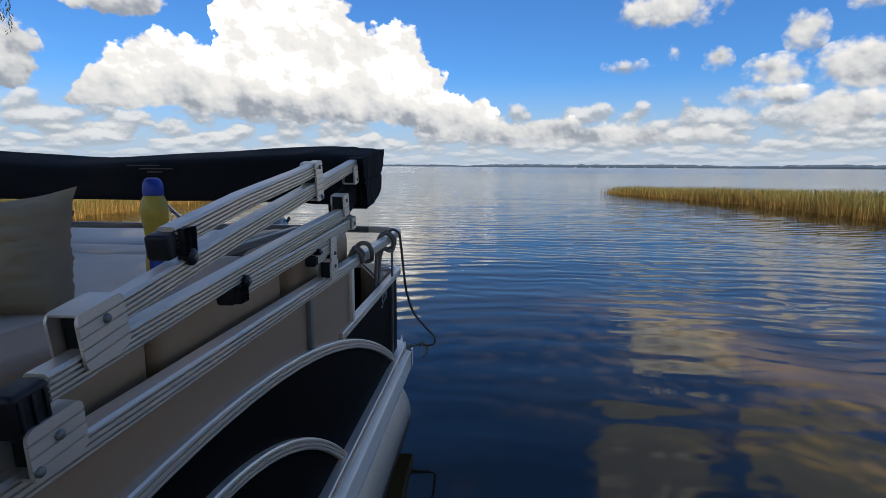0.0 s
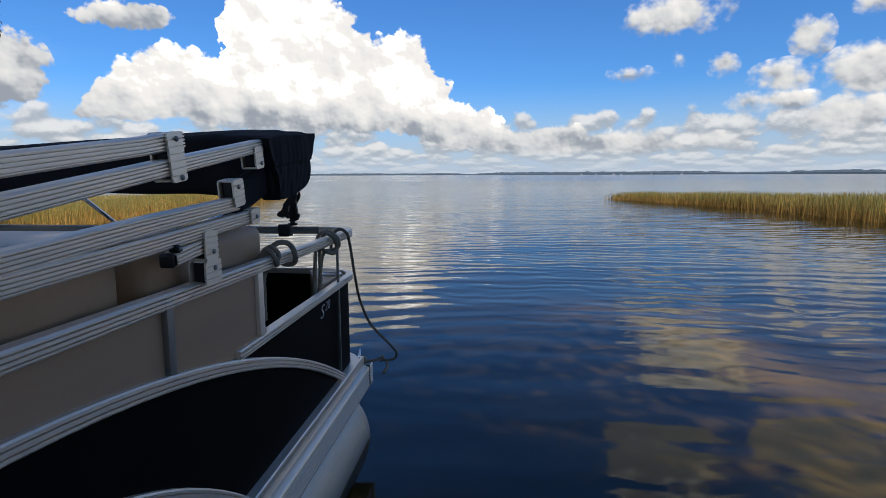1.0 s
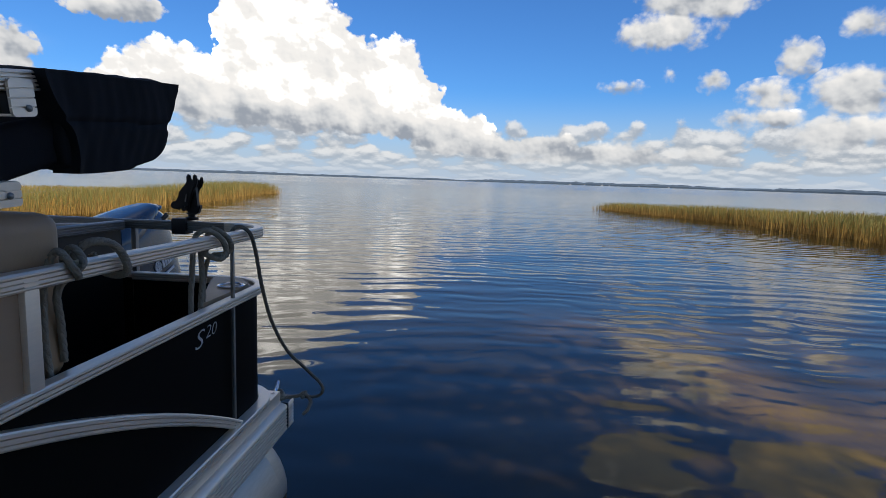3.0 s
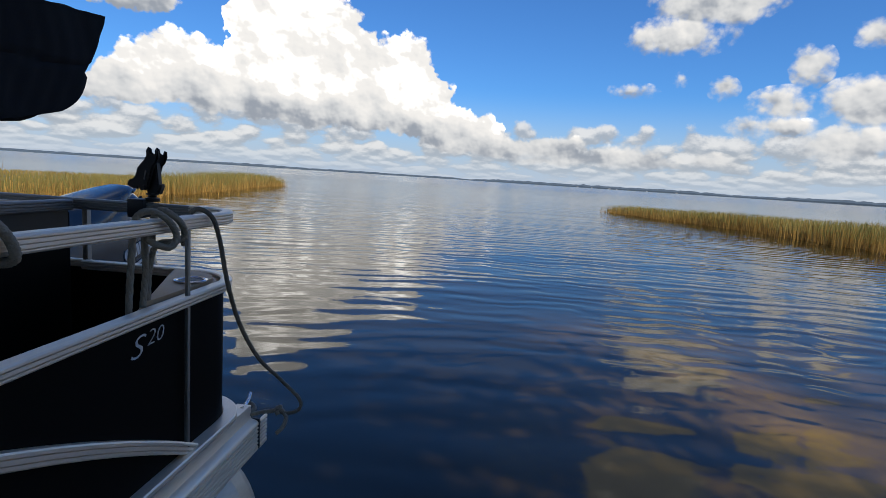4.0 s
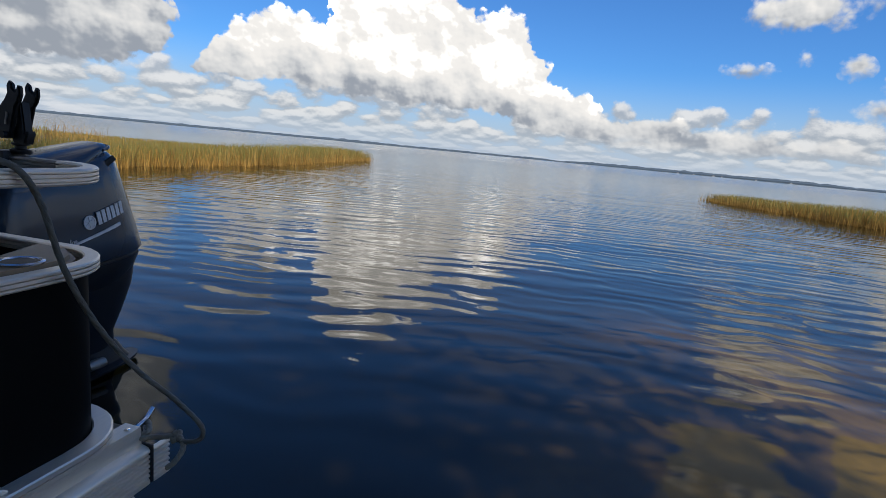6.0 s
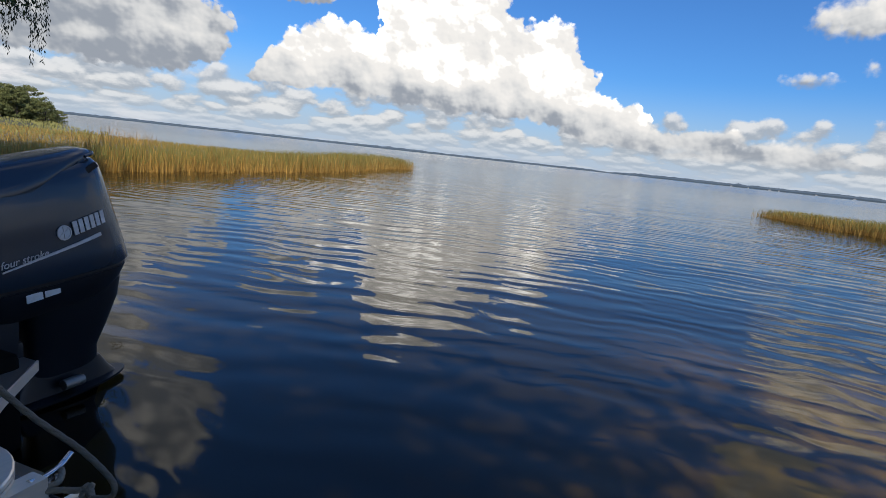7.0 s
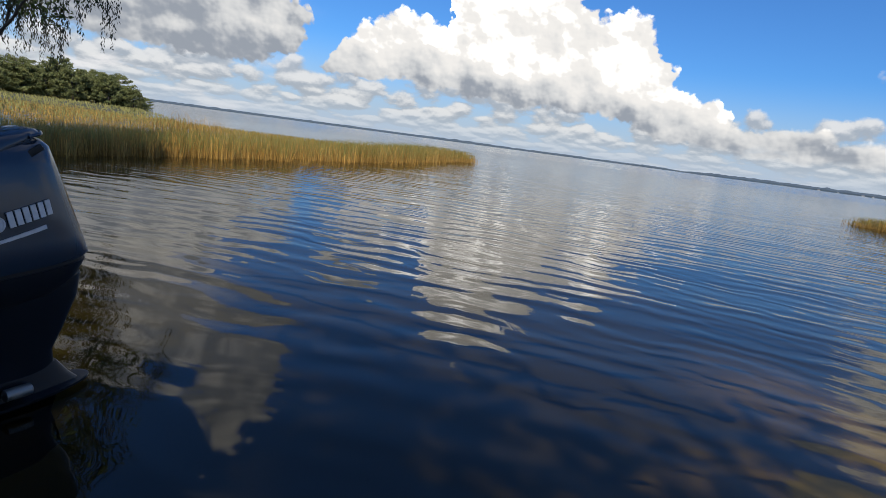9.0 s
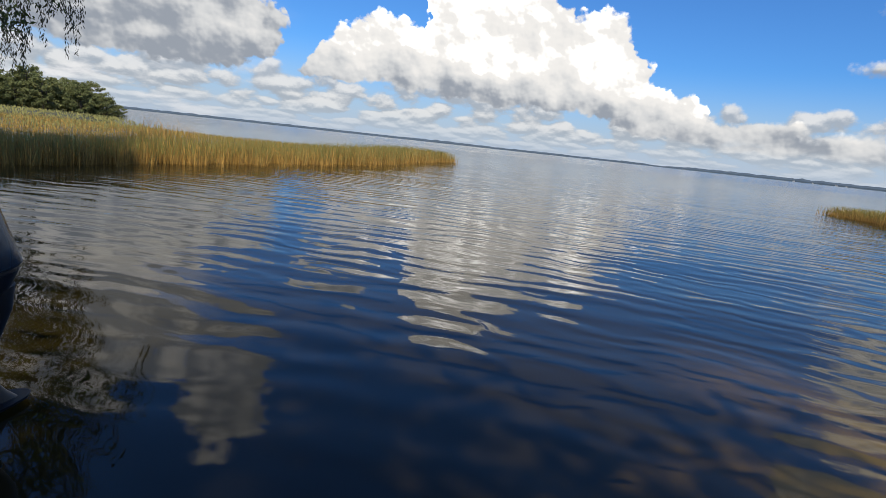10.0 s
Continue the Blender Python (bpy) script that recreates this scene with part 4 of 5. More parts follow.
def plate(y0, y1, z0, z1, name="bracket", x=-0.012, screws=(), tilt=0.0, inner=True):
    """A rounded, scored aluminium link plate with its inner leaf, and button-head screws."""
    cy, cz = (y0 + y1) / 2, (z0 + z1) / 2
    m = Matrix.Translation((x, cy, cz)) @ Matrix.Rotation(radians(tilt), 4, "X")
    r = min(y1 - y0, z1 - z0) * 0.17
    pts = []
    for sy, sz, a0 in ((1, 1, 0), (-1, 1, 90), (-1, -1, 180), (1, -1, 270)):
        for k in range(5):
            a = radians(a0 + 22.5 * k)
            pts.append(((y1 - y0) / 2 * sy - r * sy + r * math.cos(a), (z1 - z0) / 2 * sz - r * sz + r * math.sin(a)))
    bm = slab(pts, 0.005, "x", 0.0)
    count = max(2, round((z1 - z0) / 0.019))
    scored(bm, [(z1 - z0) * ((k + 1) / (count + 1) - 0.5) for k in range(count)], 0.0013, 0.003)
    bmesh.ops.transform(bm, matrix=m, verts=bm.verts)
    b = part(name, bm, ALU, bimini, "", 30)
    if inner:
        # an open sleeve: inner wall, with a lip above and below
        leaf = slab([(a * 0.96, c * 0.98) for a, c in pts], 0.004, "x", -0.040)
        for e in (-1, 1):
            box((0.038, (y1 - y0) * 0.86, 0.004), (-0.018, 0, e * (z1 - z0) * 0.46), 0.001, bm=leaf)
        bmesh.ops.transform(leaf, matrix=m, verts=leaf.verts)
        part("inner_leaf", leaf, ALU, b)
        # black block that stands for the shade inside the open sleeve
        dark_fill = box((0.030, (y1 - y0) * 0.55, (z1 - z0) * 0.84), (-0.018, 0, 0), 0.002)
        bmesh.ops.transform(dark_fill, matrix=m, verts=dark_fill.verts)
        part("hollow_shade", dark_fill, PLASTIC, b)
    for fy, fz in screws:
        p = m @ Vector((0.005, fy * (y1 - y0) / 2, fz * (z1 - z0) / 2))
        part("screw", lathe([(0.0062, 0), (0.0058, 0.003), (0.0038, 0.0048), (0.001, 0.005)], p, Matrix.Rotation(radians(90), 4, "Y"), 14), ALU_DARK, b)
    return b


plate(-1.668, -1.612, 1.372, 1.478, screws=((0.1, 0.72), (0.2, -0.85)), tilt=8)
plate(-1.262, -1.210, 1.405, 1.468, screws=((0.3, -0.55),), tilt=8)
plate(-1.398, -1.340, 1.305, 1.376, screws=((-0.1, 0.45),), tilt=8)
plate(-1.305, -1.250, 1.252, 1.294, screws=((0.1, -0.1),), tilt=4)
plate(-1.552, -1.494, 1.186, 1.256, screws=((0.2, -0.45),), tilt=0)
plate(-1.556, -1.484, 1.128, 1.186, screws=((0.1, 0.3),), tilt=0)
plate(-2.545, -2.462, 1.226, 1.300, screws=((0.1, 0.4),), tilt=9)
plate(-2.630, -2.550, 1.132, 1.194, screws=((0.0, 0.2), (-0.8, -0.6)), tilt=4)
part("strut", sweep([(BX, -1.655, 1.208), (BX, -1.53, 1.222)], grooved(0.028, 0.034, 3, 0.005)), ALU, bimini)


def end_cap(at, size, tilt=0.0, ribs=3):
    """A moulded black tube end: block with rounded corners, ribbed side and a pivot ear."""
    turn = Matrix.Rotation(radians(tilt), 4, "X")
    bm = box(size, at, 0.007, turn, seg=3)
    for k in range(ribs):
        d = turn @ Vector((size[0] / 2, size[1] * (k / max(ribs - 1, 1) - 0.5) * 0.66, 0))
        box((0.006, size[1] * 0.10, size[2] * 0.7), Vector(at) + d, 0.002, turn, bm=bm)
    return part("end_cap", bm, PLASTIC, bimini, "black plastic tube end")


def pivot(y, z, parent, r=0.014):
    """A round pivot ear with its screw."""
    ear = part("knob", lathe([(r - 0.002, -0.012), (r, -0.008), (r, 0.008), (r - 0.004, 0.011)], (BX + 0.014, y, z), Matrix.Rotation(radians(90), 4, "Y"), 18), PLASTIC, parent)
    part("screw", lathe([(0.006, 0), (0.0055, 0.003), (0.003, 0.005), (0.001, 0.0055)], (BX + 0.025, y, z), Matrix.Rotation(radians(90), 4, "Y"), 12), ALU_DARK, ear)


def cap_frame(y, z, wide, tall, parent):
    """The moulded outer web of a tube end: a block whose face is sunk into four cells."""
    bm = box((0.014, wide, tall), (BX + 0.016, y, z))
    face = [f for f in bm.faces if f.normal.x > 0.9]
    bmesh.ops.subdivide_edges(bm, edges=list(face[0].edges), cuts=1, use_grid_fill=True)
    bm.normal_update()
    cells = [f for f in bm.faces if f.normal.x > 0.9]
    bmesh.ops.inset_individual(bm, faces=cells, thickness=0.0022, depth=-0.007)
    part("web", bm, PLASTIC, parent)


end_cap((BX, -2.615, 1.210), (0.034, 0.050, 0.050), 5)
cap = end_cap((BX - 0.004, -2.334, 1.345), (0.038, 0.040, 0.040), 9, 0)
cap_frame(-2.306, 1.350, 0.040, 0.040, cap)
pivot(-2.298, 1.322, cap)
cap = end_cap((BX - 0.008, -2.130, 1.220), (0.036, 0.038, 0.036), 2, 0)
cap_frame(-2.128, 1.222, 0.034, 0.034, cap)
pivot(-2.110, 1.243, cap, 0.012)
cap = end_cap((BX - 0.004, -1.664, 1.205), (0.030, 0.018, 0.032), 2, 2)
pivot(-1.660, 1.230, cap, 0.009)
part("strut", sweep([(-1.35, -0.42, 1.385), (-1.35, -0.03, 1.125)], ring(0.010, 10)), STEEL, bimini)

# the canvas boot: a soft roll across the boat, with a folded-over end panel
section = [(-1.150, 1.484), (-1.10, 1.500), (-0.98, 1.515), (-0.88, 1.527), (-0.80, 1.534), (-0.776, 1.520), (-0.779, 1.485), (-0.800, 1.42), (-0.860, 1.362), (-0.915, 1.338), (-0.95, 1.328), (-1.04, 1.318), (-1.11, 1.312), (-1.135, 1.33), (-1.145, 1.40), (-1.15, 1.455)]
canvas = bmesh.new()
rows = []
stations = [-0.014, -0.020, -0.04, -0.06, -0.085, -0.12, -0.16, -0.2, -0.3, -0.45, -0.62, -0.8, -1.0, -1.2, -1.4, -1.6, -1.8, -2.0, -2.15, -2.25, -2.33, -2.38, -2.39]
for i, x in enumerate(stations):
    s = min(abs(x + 0.012), abs(x + 2.39))
    f = 0.975 if s < 0.005 else 1.0
    mid = 1.0 - 0.22 * min(1, s / 1.2)
    row = []
    for j, (y, z) in enumerate(section):
        yy, zz = -0.98 + (y + 0.98) * f * mid, 1.43 + (z - 1.43) * f * (1 - 0.15 * min(1, s / 0.3) if z < 1.43 else 1) + ((0.017 * min(1, s / 0.2) - 0.054 * min(1, max(0, s - 0.15) / 1.05)) if z > 1.43 else 0)
        w = 0.006 * noise.noise(Vector((x * 14, y * 9, z * 9))) + 0.003 * math.sin(x * 95 + j * 1.7) + 0.004 * math.sin(y * 60 + z * 20) * (1 if s < 0.03 else 0.3)
        k = Vector((0, yy + 0.98, zz - 1.43)).normalized()
        row.append(canvas.verts.new((x, yy + k.y * w, zz + k.z * w)))
    rows.append(row)
n = len(section)
for a, b in zip(rows, rows[1:]):
    for j in range(n):
        canvas.faces.new((a[j], a[(j + 1) % n], b[(j + 1) % n], b[j]))
canvas.faces.new(rows[0])
canvas.faces.new(rows[-1][::-1])
bmesh.ops.recalc_face_normals(canvas, faces=canvas.faces)
bmesh.ops.subdivide_edges(canvas, edges=canvas.edges[:], cuts=1, use_grid_fill=True, smooth=0.6)
boot = part("boot", canvas, CANVAS, bimini, "black canvas storage boot", 60)


def end_panel():
    """The stiff end panel: upright folds, a seam across it, its edges turned in."""
    bm = bmesh.new()
    nu, nv = 40, 26
    grid = []
    for i in range(-1, nu + 2):
        u = min(1, max(0, i / nu))
        col = []
        for j in range(-1, nv + 2):
            v = min(1, max(0, j / nv))
            aft = -0.855 + 0.088 * v ** 0.8 - (0.012 if 0.40 < v < 0.50 else 0)
            if v < 0.32:
                aft -= 0.055 * (1 - math.sqrt(max(0.0, 1 - (1 - v / 0.32) ** 2)))
            fore = -1.130 - 0.055 * v + 0.02 * math.sin(v * 5)
            y = fore + (aft - fore) * u
            z0, z1 = 1.310 + 0.028 * u ** 2, 1.492 + 0.046 * u
            z = z0 + (z1 - z0) * v
            fold = 0.005 * noise.noise(Vector((y * 20 + z * 3, z * 5, 2.0))) + 0.0010 * math.sin(y * 170 + 3 * math.sin(z * 25))
            x = -0.004 + fold + 0.010 * max(0, 1 - u * 9) - (0.005 if abs(v - 0.55 + 0.05 * u) < 0.022 else 0)
            if i in (-1, nu + 1) or j in (-1, nv + 1):
                x = -0.05
            col.append(bm.verts.new((x, y, z)))
        grid.append(col)
    for a, b in zip(grid, grid[1:]):
        for k in range(len(a) - 1):
            bm.faces.new((a[k], b[k], b[k + 1], a[k + 1]))
    bmesh.ops.recalc_face_normals(bm, faces=bm.faces)
    return bm


part("end_panel", end_panel(), CANVAS, boot, "", 55)
tuck = cushion((0.045, 0.26, 0.085), (-0.052, -1.235, 1.340), 0.02, Matrix.Rotation(radians(16), 4, "X"), 0.008)
part("boot_flap", tuck, CANVAS, bimini)
mark = bmesh.new()
for k, (x0, x1, dz) in enumerate(((-0.79, -0.92, 0.012), (-0.74, -0.87, 0.0), (-0.78, -0.84, -0.012))):
    box((abs(x1 - x0), 0.003, 0.005), ((x0 + x1) / 2, -1.135, 1.452 + dz), bm=mark)
part("mark", mark, GREY_PRINT, boot, "grey woven mark")

# ---- rod holder on the stern rail ----
HX, HY = -0.395, -0.05
holder = thing("rod_holder", (HX, HY, 1.11), "black plastic fishing rod holder clamped to the stern rail", "rod holder")
part("clamp", box((0.058, 0.060, 0.062), (HX - 0.018, HY - 0.012, 1.108), 0.006), PLASTIC, holder)
part("post", lathe([(0.022, 1.132), (0.024, 1.136), (0.024, 1.143), (0.013, 1.146), (0.013, 1.152), (0.020, 1.155), (0.020, 1.160)], (HX + 0.016, HY, 0), None, 18), PLASTIC, holder)
# a mast with a foot, and the rod cradle leaning on it: a yoke with a hooked back, an open slot and two horns
mast = [(-0.012, 1.158), (0.046, 1.158), (0.060, 1.184), (0.058, 1.192), (0.046, 1.188), (0.043, 1.21), (0.034, 1.262), (0.020, 1.262), (0.008, 1.21), (-0.010, 1.19), (-0.018, 1.17)]
yoke = [(-0.100, 1.196), (-0.104, 1.184), (-0.088, 1.176), (-0.052, 1.172), (-0.046, 1.178), (0.002, 1.172), (0.012, 1.20), (0.034, 1.250), (0.048, 1.262), (0.058, 1.280), (0.056, 1.300), (0.044, 1.302),
        (0.036, 1.288), (0.022, 1.294), (0.018, 1.306), (0.004, 1.312), (-0.006, 1.300), (-0.004, 1.284), (-0.018, 1.268), (-0.040, 1.252), (-0.054, 1.240), (-0.056, 1.226), (-0.072, 1.206), (-0.088, 1.204)]
part("upright", slab([(HX + 0.014 + a * 0.68, z) for a, z in mast], 0.026, "y", HY - 0.013, 0.004), PLASTIC, holder)
cradle = part("cradle", slab([(HX + 0.014 + a * 0.68, z) for a, z in yoke], 0.014, "y", HY - 0.028, 0.004), PLASTIC, holder)
part("cradle_side", slab([(HX + 0.014 + a * 0.68, z) for a, z in yoke], 0.012, "y", HY + 0.018, 0.004), PLASTIC, cradle)
part("slot", slab([(HX + 0.014 + a * 0.68, z) for a, z in ((-0.014, 1.206), (-0.008, 1.204), (0.002, 1.232), (-0.004, 1.236))], 0.003, "y", HY - 0.031, 0.0), ALU_DARK, cradle, "pale slot in the cradle")
part("bolt", lathe([(0.009, 0), (0.009, 0.072), (0.006, 0.076)], (HX + 0.004, HY - 0.038, 1.178), Matrix.Rotation(radians(-90), 4, "X"), 14), PLASTIC, cradle)

copy_thing(holder, pose(-2.10, HY, 1.11))

# ---- ropes ----


def rope(points, r, mat, label, name="mooring_rope", steps=9):
    path = smooth_path(points, steps)
    bm = bmesh.new()
    for q in range(3):
        strand_path = []
        for k, p in enumerate(path):
            d = (path[min(k + 1, len(path) - 1)] - path[max(k - 1, 0)]).normalized()
            s = d.cross(Vector((0.3, 0.2, 0.93))).normalized()
            u = s.cross(d)
            a = k * 0.9 + q * 2 * math.pi / 3
            strand_path.append(p + (s * math.cos(a) + u * math.sin(a)) * r * 0.26)
        sweep(strand_path, ring(r * 0.76, 7), up=(0.3, 0.2, 0.93), bm=bm)
    return tagged(obj(name, bm, mat, 60), label, "rope")


rope([(-0.085, -0.36, 1.04), (-0.075, -0.37, 1.10), (-0.05, -0.36, 1.143), (-0.018, -0.335, 1.125), (-0.012, -0.30, 1.06), (-0.005, -0.26, 0.92), (0.0, -0.19, 0.78), (0.025, -0.10, 0.64), (0.08, -0.03, 0.54), (0.135, 0.0, 0.465), (0.13, 0.0, 0.425), (0.085, -0.01, 0.415), (0.05, -0.005, 0.425)],
     0.0070, ROPE_DARK, "grey-brown mooring rope hanging from the stern rail to the cleat")
rope([(-0.075, -0.005, 0.405), (-0.05, -0.035, 0.41), (-0.025, -0.01, 0.418), (-0.055, 0.02, 0.425), (-0.075, 0.0, 0.415), (-0.04, -0.03, 0.405), (0.0, -0.02, 0.412), (0.045, -0.01, 0.42), (0.065, 0.005, 0.43), (0.06, -0.015, 0.412), (0.05, 0.005, 0.425), (0.075, -0.005, 0.42), (0.095, -0.02, 0.40), (0.09, -0.045, 0.375), (0.075, -0.055, 0.36)],
     0.0078, ROPE, "grey mooring rope knotted round the cleat", steps=8)
rope([(-0.078, -0.600, 0.83), (-0.084, -0.592, 0.93), (-0.08, -0.585, 1.05), (-0.07, -0.59, 1.125), (-0.045, -0.575, 1.150), (-0.016, -0.545, 1.13), (-0.01, -0.515, 1.085), (-0.018, -0.535, 1.06), (-0.05, -0.56, 1.075), (-0.072, -0.55, 1.09), (-0.076, -0.54, 1.00), (-0.08, -0.545, 0.91), (-0.078, -0.555, 0.82)],
     0.0085, ROPE, "grey-brown rope looped round the top rail", "rope_loop")
rope([(-0.078, -0.51, 1.07), (-0.07, -0.52, 1.12), (-0.045, -0.525, 1.150), (-0.014, -0.50, 1.125), (-0.012, -0.475, 1.085), (-0.03, -0.49, 1.07), (-0.066, -0.51, 1.06), (-0.08, -0.52, 1.0), (-0.084, -0.522, 0.91), (-0.082, -0.53, 0.82)],
     0.0085, ROPE, "grey-brown rope looped round the top rail", "rope_loop")
rope([(-0.08, -1.13, 0.90), (-0.078, -1.14, 1.0), (-0.072, -1.14, 1.10), (-0.048, -1.135, 1.158), (-0.02, -1.13, 1.13), (-0.025, -1.11, 1.105), (-0.07, -1.10, 1.11), (-0.055, -1.09, 1.16), (-0.02, -1.10, 1.13), (-0.06, -1.12, 1.08), (-0.075, -1.10, 1.0), (-0.08, -1.09, 0.92)],
     0.008, ROPE, "grey-brown rope looped round the top rail", "rope_loop")
rope([(-0.072, -1.06, 1.12), (-0.06, -1.065, 1.150), (-0.042, -1.045, 1.168), (-0.022, -1.01, 1.160), (-0.014, -0.985, 1.13), (-0.017, -0.970, 1.095), (-0.04, -0.975, 1.085), (-0.068, -0.99, 1.10), (-0.068, -1.01, 1.135)],
     0.0095, ROPE, "grey-brown rope looped round the top rail", "rope_loop")

# ---- outboard motor ----
motor = thing("outboard_motor", (-1.2, 0.7, 0.0), "dark blue-grey four-stroke outboard motor on the stern", "outboard motor")
EX = -1.213


def loft(rows, n=48, power=4.2, bm=None):
    """Rounded sections: (height, front y, aft y, half width, slope of the section towards aft)."""
    bm = bm or bmesh.new()
    rings = []
    for z, y0, y1, w, slope in rows:
        r = []
        for k in range(n):
            a = 2 * math.pi * k / n
            c, s = math.cos(a), math.sin(a)
            px = w * math.copysign(abs(c) ** (2 / power), c)
            py = (y1 - y0) / 2 * math.copysign(abs(s) ** (2 / power), s)
            taper = 1 - 0.22 * max(0, py / max((y1 - y0) / 2, 1e-6)) ** 2
            r.append(bm.verts.new((EX + px * taper, (y0 + y1) / 2 + py, z + slope * ((y0 + y1) / 2 + py - 0.8))))
        rings.append(r)
    for a, b in zip(rings, rings[1:]):
        for k in range(n):
            bm.faces.new((a[k], a[(k + 1) % n], b[(k + 1) % n], b[k]))
    bm.faces.new(rings[0][::-1])
    bm.faces.new(rings[-1])
    bmesh.ops.recalc_face_normals(bm, faces=bm.faces)
    return bm


cowl = part("cowling", loft([(0.600, 0.36, 1.128, 0.182, 0.07), (0.612, 0.355, 1.140, 0.188, 0.07), (0.70, 0.36, 1.112, 0.187, 0.07), (0.80, 0.37, 1.080, 0.180, 0.06), (0.90, 0.38, 1.046, 0.170, 0.07), (0.985, 0.40, 1.016, 0.158, 0.10),
                             (1.040, 0.42, 0.996, 0.142, 0.14), (1.062, 0.45, 0.970, 0.118, 0.17), (1.072, 0.50, 0.93, 0.08, 0.18)], 40), COWL, motor, "glossy blue-grey engine cowling", 50)
hood = part("hood", loft([(0.978, 0.395, 0.78, 0.1635, 0.14), (1.000, 0.40, 0.80, 0.1625, 0.14), (1.030, 0.415, 0.86, 0.154, 0.17), (1.062, 0.43, 0.935, 0.138, 0.19), (1.082, 0.44, 0.968, 0.126, 0.20), (1.096, 0.47, 0.958, 0.110, 0.20), (1.106, 0.56, 0.92, 0.062, 0.21)], 44, 4.0), COWL, cowl, "glossy blue intake hood", 50)
# black boxes standing proud for the shade in the intake slots
for e in (-1, 1):
    part("intake_slot_shade", box((0.012, 0.075, 0.026), (EX + e * 0.126, 0.902, 1.047), 0.004, Matrix.Rotation(radians(-e * 12), 4, "Z") @ Matrix.Rotation(radians(38), 4, "X")), PLASTIC, hood, "black patch for the shade in the intake slot")
part("hood_lip", sweep(smooth_path([(EX - 0.10, 0.90, 1.098), (EX - 0.075, 0.955, 1.113), (EX, 0.972, 1.118), (EX + 0.075, 0.955, 1.113), (EX + 0.10, 0.90, 1.098)], 6), ring(0.007, 8)), COWL, hood)
part("lower_cowl", loft([(0.46, 0.46, 1.04, 0.14, 0.10), (0.52, 0.38, 1.095, 0.176, 0.08), (0.584, 0.362, 1.128, 0.184, 0.07)], 40), COWL_DARK, motor, "dark lower engine pan", 50)
part("seam", loft([(0.584, 0.368, 1.122, 0.178, 0.07), (0.601, 0.368, 1.122, 0.178, 0.07)], 40), PLASTIC, motor)
part("leg", loft([(0.10, 0.70, 1.03, 0.045, 0), (0.20, 0.70, 1.02, 0.06, 0), (0.30, 0.68, 1.06, 0.085, 0), (0.42, 0.66, 1.11, 0.11, 0.05), (0.50, 0.64, 1.12, 0.125, 0.12)]), COWL_DARK, motor, "", 50)
part("skirt", loft([(0.03, 0.60, 1.13, 0.055, 0), (0.07, 0.64, 1.09, 0.05, 0), (0.14, 0.68, 1.04, 0.045, 0)]), COWL_DARK, motor, "", 50)
part("cavitation_plate", loft([(0.015, 0.50, 1.175, 0.11, 0.02), (0.028, 0.50, 1.180, 0.112, 0.02)], power=2.4), COWL_DARK, motor, "", 50)
part("anode", lathe([(0.012, 0), (0.024, 0.008), (0.026, 0.05), (0.024, 0.10), (0.010, 0.108)], (EX + 0.085, 0.80, 0.075), Matrix.Rotation(radians(-90), 4, "X"), 18), ALU_DARK, motor, "grey metal anode")
part("gearcase", loft([(-0.32, 0.62, 0.98, 0.03, 0), (-0.26, 0.54, 1.06, 0.055, 0), (-0.18, 0.58, 1.04, 0.05, 0), (-0.10, 0.66, 1.02, 0.03, 0), (0.015, 0.62, 1.06, 0.035, 0)]), COWL_DARK, motor, "", 50)
bracket = box((0.05, 0.20, 0.42), (EX + 0.11, 0.50, 0.36), 0.015)
box((0.05, 0.20, 0.42), (EX - 0.11, 0.50, 0.36), 0.015, bm=bracket)
box((0.26, 0.12, 0.10), (EX, 0.56, 0.30), 0.02, bm=bracket)
part("clamp_bracket", bracket, COWL_DARK, motor)
part("transom_pod", box((0.62, 0.50, 0.40), (EX, 0.24, 0.18), 0.03), BLACK, motor, "aluminium motor mount")
for k in range(3):
    hose = sweep(smooth_path([(EX + 0.15 + 0.02 * k, 0.05, 0.42), (EX + 0.22, 0.20 + 0.05 * k, 0.47 - 0.03 * k), (EX + 0.19, 0.36 + 0.03 * k, 0.50), (EX + 0.12, 0.44, 0.54)], 6), ring(0.011, 8))
    part("hose", hose, PLASTIC, motor)


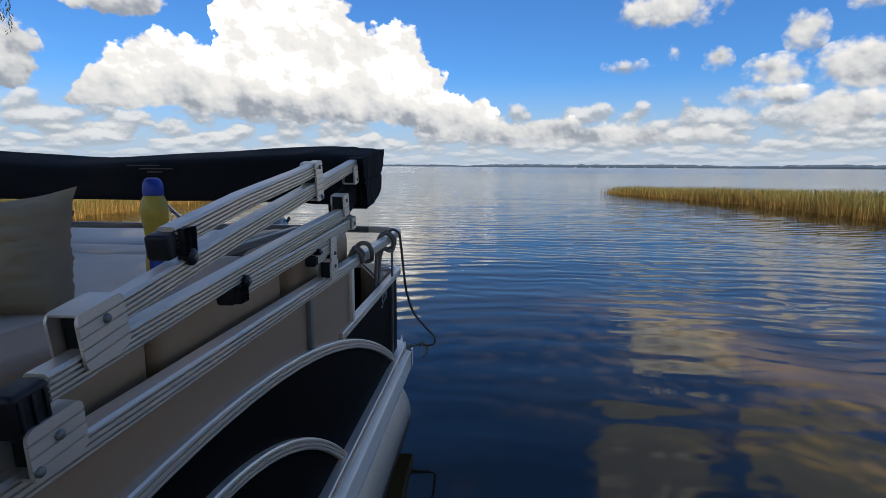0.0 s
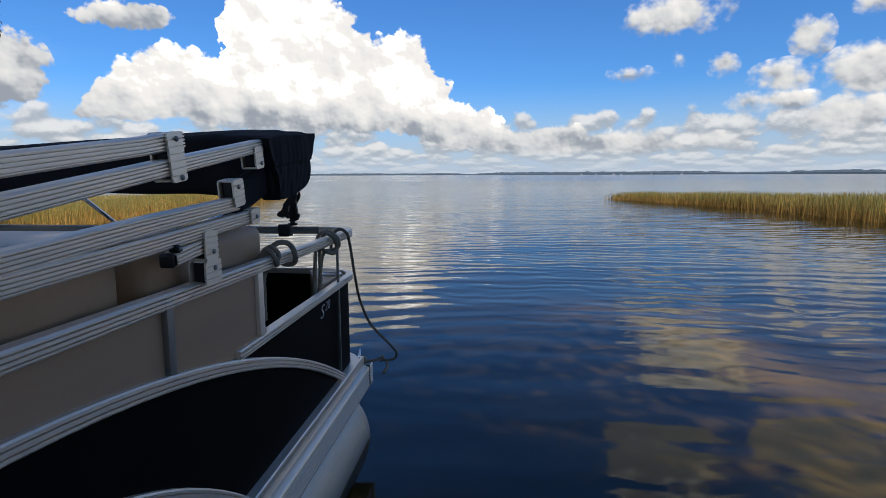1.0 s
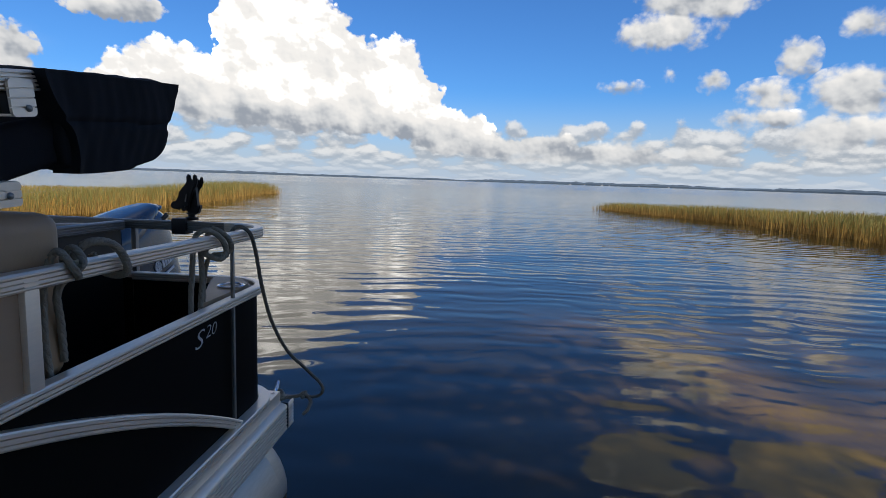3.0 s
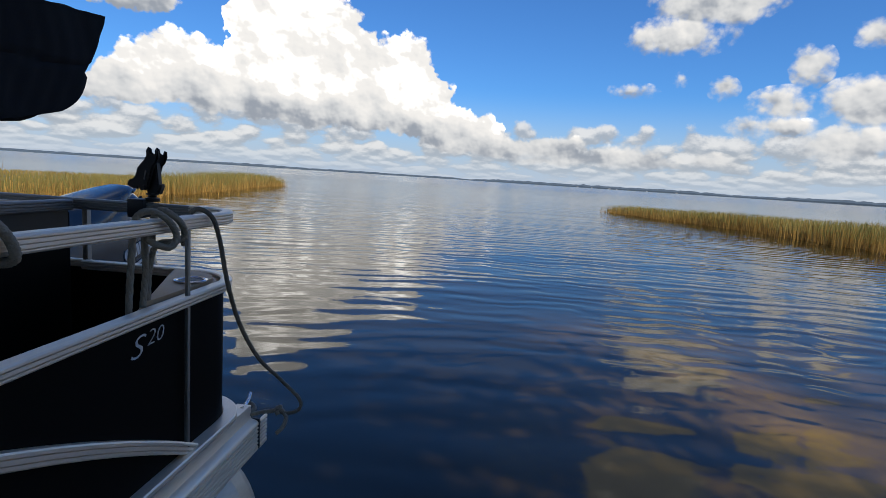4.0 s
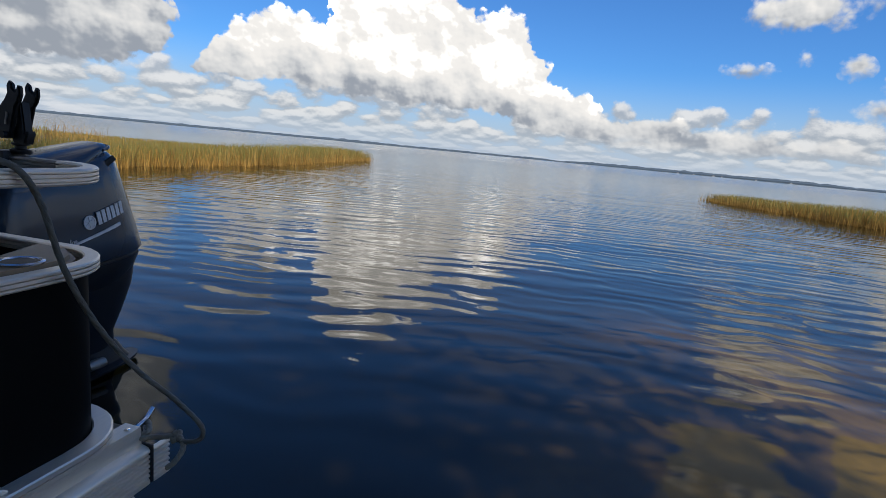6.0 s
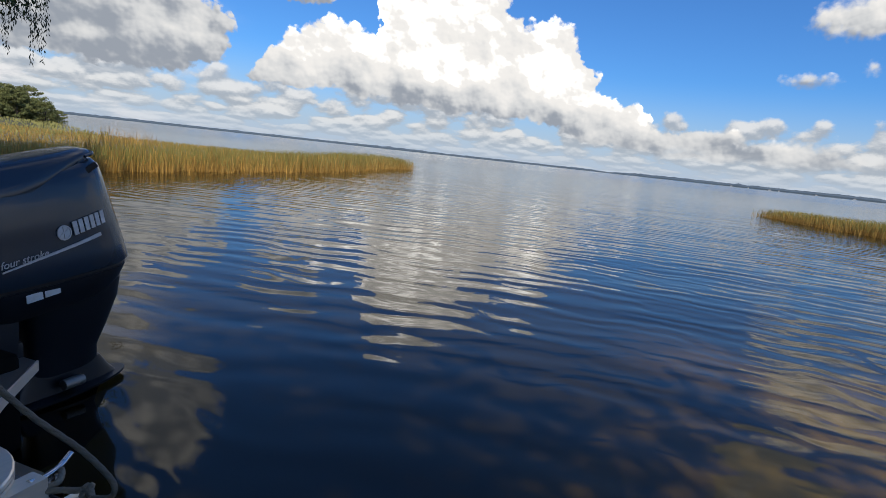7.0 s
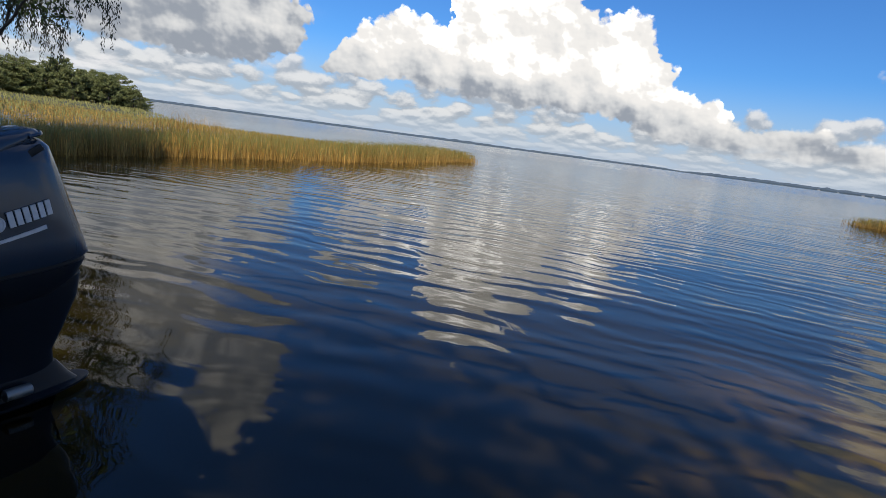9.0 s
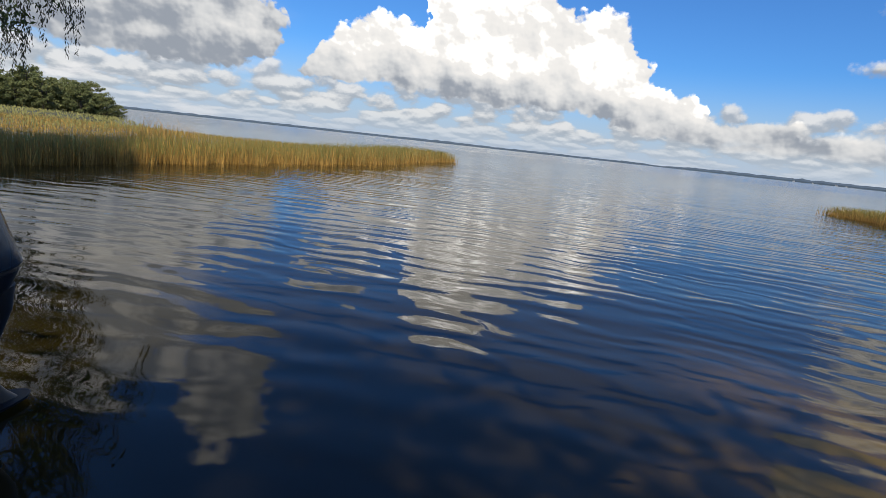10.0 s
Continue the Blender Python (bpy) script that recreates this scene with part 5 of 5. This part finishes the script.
def on_side(y, z, slope=0.0):
    """A place on the starboard face of the cowling, for decals."""
    def face(yy):
        w = 0.188 - max(0, z - 0.70) * 0.06 - max(0, z - 0.80) * 0.05
        r = max(0.0, (yy - 0.735) / 0.355)
        return w * max(0.0, 1 - r ** 4.2) ** 0.238 * (1 - 0.22 * r * r)
    turn = math.atan2(face(y - 0.01) - face(y + 0.01), 0.02)
    return Matrix.Translation((EX + face(y) + 0.0012, y, z)) @ Matrix.Rotation(radians(90) + turn, 4, "Z") @ Matrix.Rotation(radians(90 - 4), 4, "X") @ Matrix.Rotation(radians(slope), 4, "Z")


def decal(name, y, z, w, h, slope, mat, label="", deep=0.004):
    bm = box((w, h, deep), (0, 0, 0))
    bmesh.ops.transform(bm, matrix=on_side(y, z, slope), verts=bm.verts)
    part(name, bm, mat, cowl, label)


badge = lathe([(0.031, -0.002), (0.031, 0.0025), (0.026, 0.0025), (0.026, -0.001)], (0, 0, 0), None, 28)
for k in range(3):
    box((0.05, 0.005, 0.005), (0, 0, 0), turn=Matrix.Rotation(radians(60 * k + 30), 4, "Z"), bm=badge)
bmesh.ops.transform(badge, matrix=on_side(0.748, 0.790, 9), verts=badge.verts)
part("round_badge", badge, SILVER, cowl, "round silver badge")
for k in range(6):
    y = 0.798 + 0.027 * k
    decal("badge_bar", y, 0.806 + (y - 0.80) * 0.27, 0.021, 0.058, 12, SILVER, "silver bar of the maker's mark")
for k in range(9):
    y = 0.53 + 0.046 * k
    decal("stripe", y, 0.662 + (y - 0.515) * 0.262, 0.049, 0.006 + 0.0012 * k, 14.7, SILVER, "silver stripe")
text_mesh("four stroke", 0.040, on_side(0.500, 0.672, 10) @ Matrix.Translation((0, 0, 0.002)), SILVER, cowl, "lettering", shear=0.3)
for y in (0.628, 0.700):
    bm = box((0.064, 0.034, 0.004), (0, 0, 0))
    bmesh.ops.transform(bm, matrix=Matrix.Translation((EX + 0.1795, y, 0.545 + (y - 0.66) * 0.15)) @ Matrix.Rotation(radians(90), 4, "Z") @ Matrix.Rotation(radians(90), 4, "X") @ Matrix.Rotation(radians(8), 4, "Z"), verts=bm.verts)
    part("sticker", bm, WHITE, cowl, "pale label")
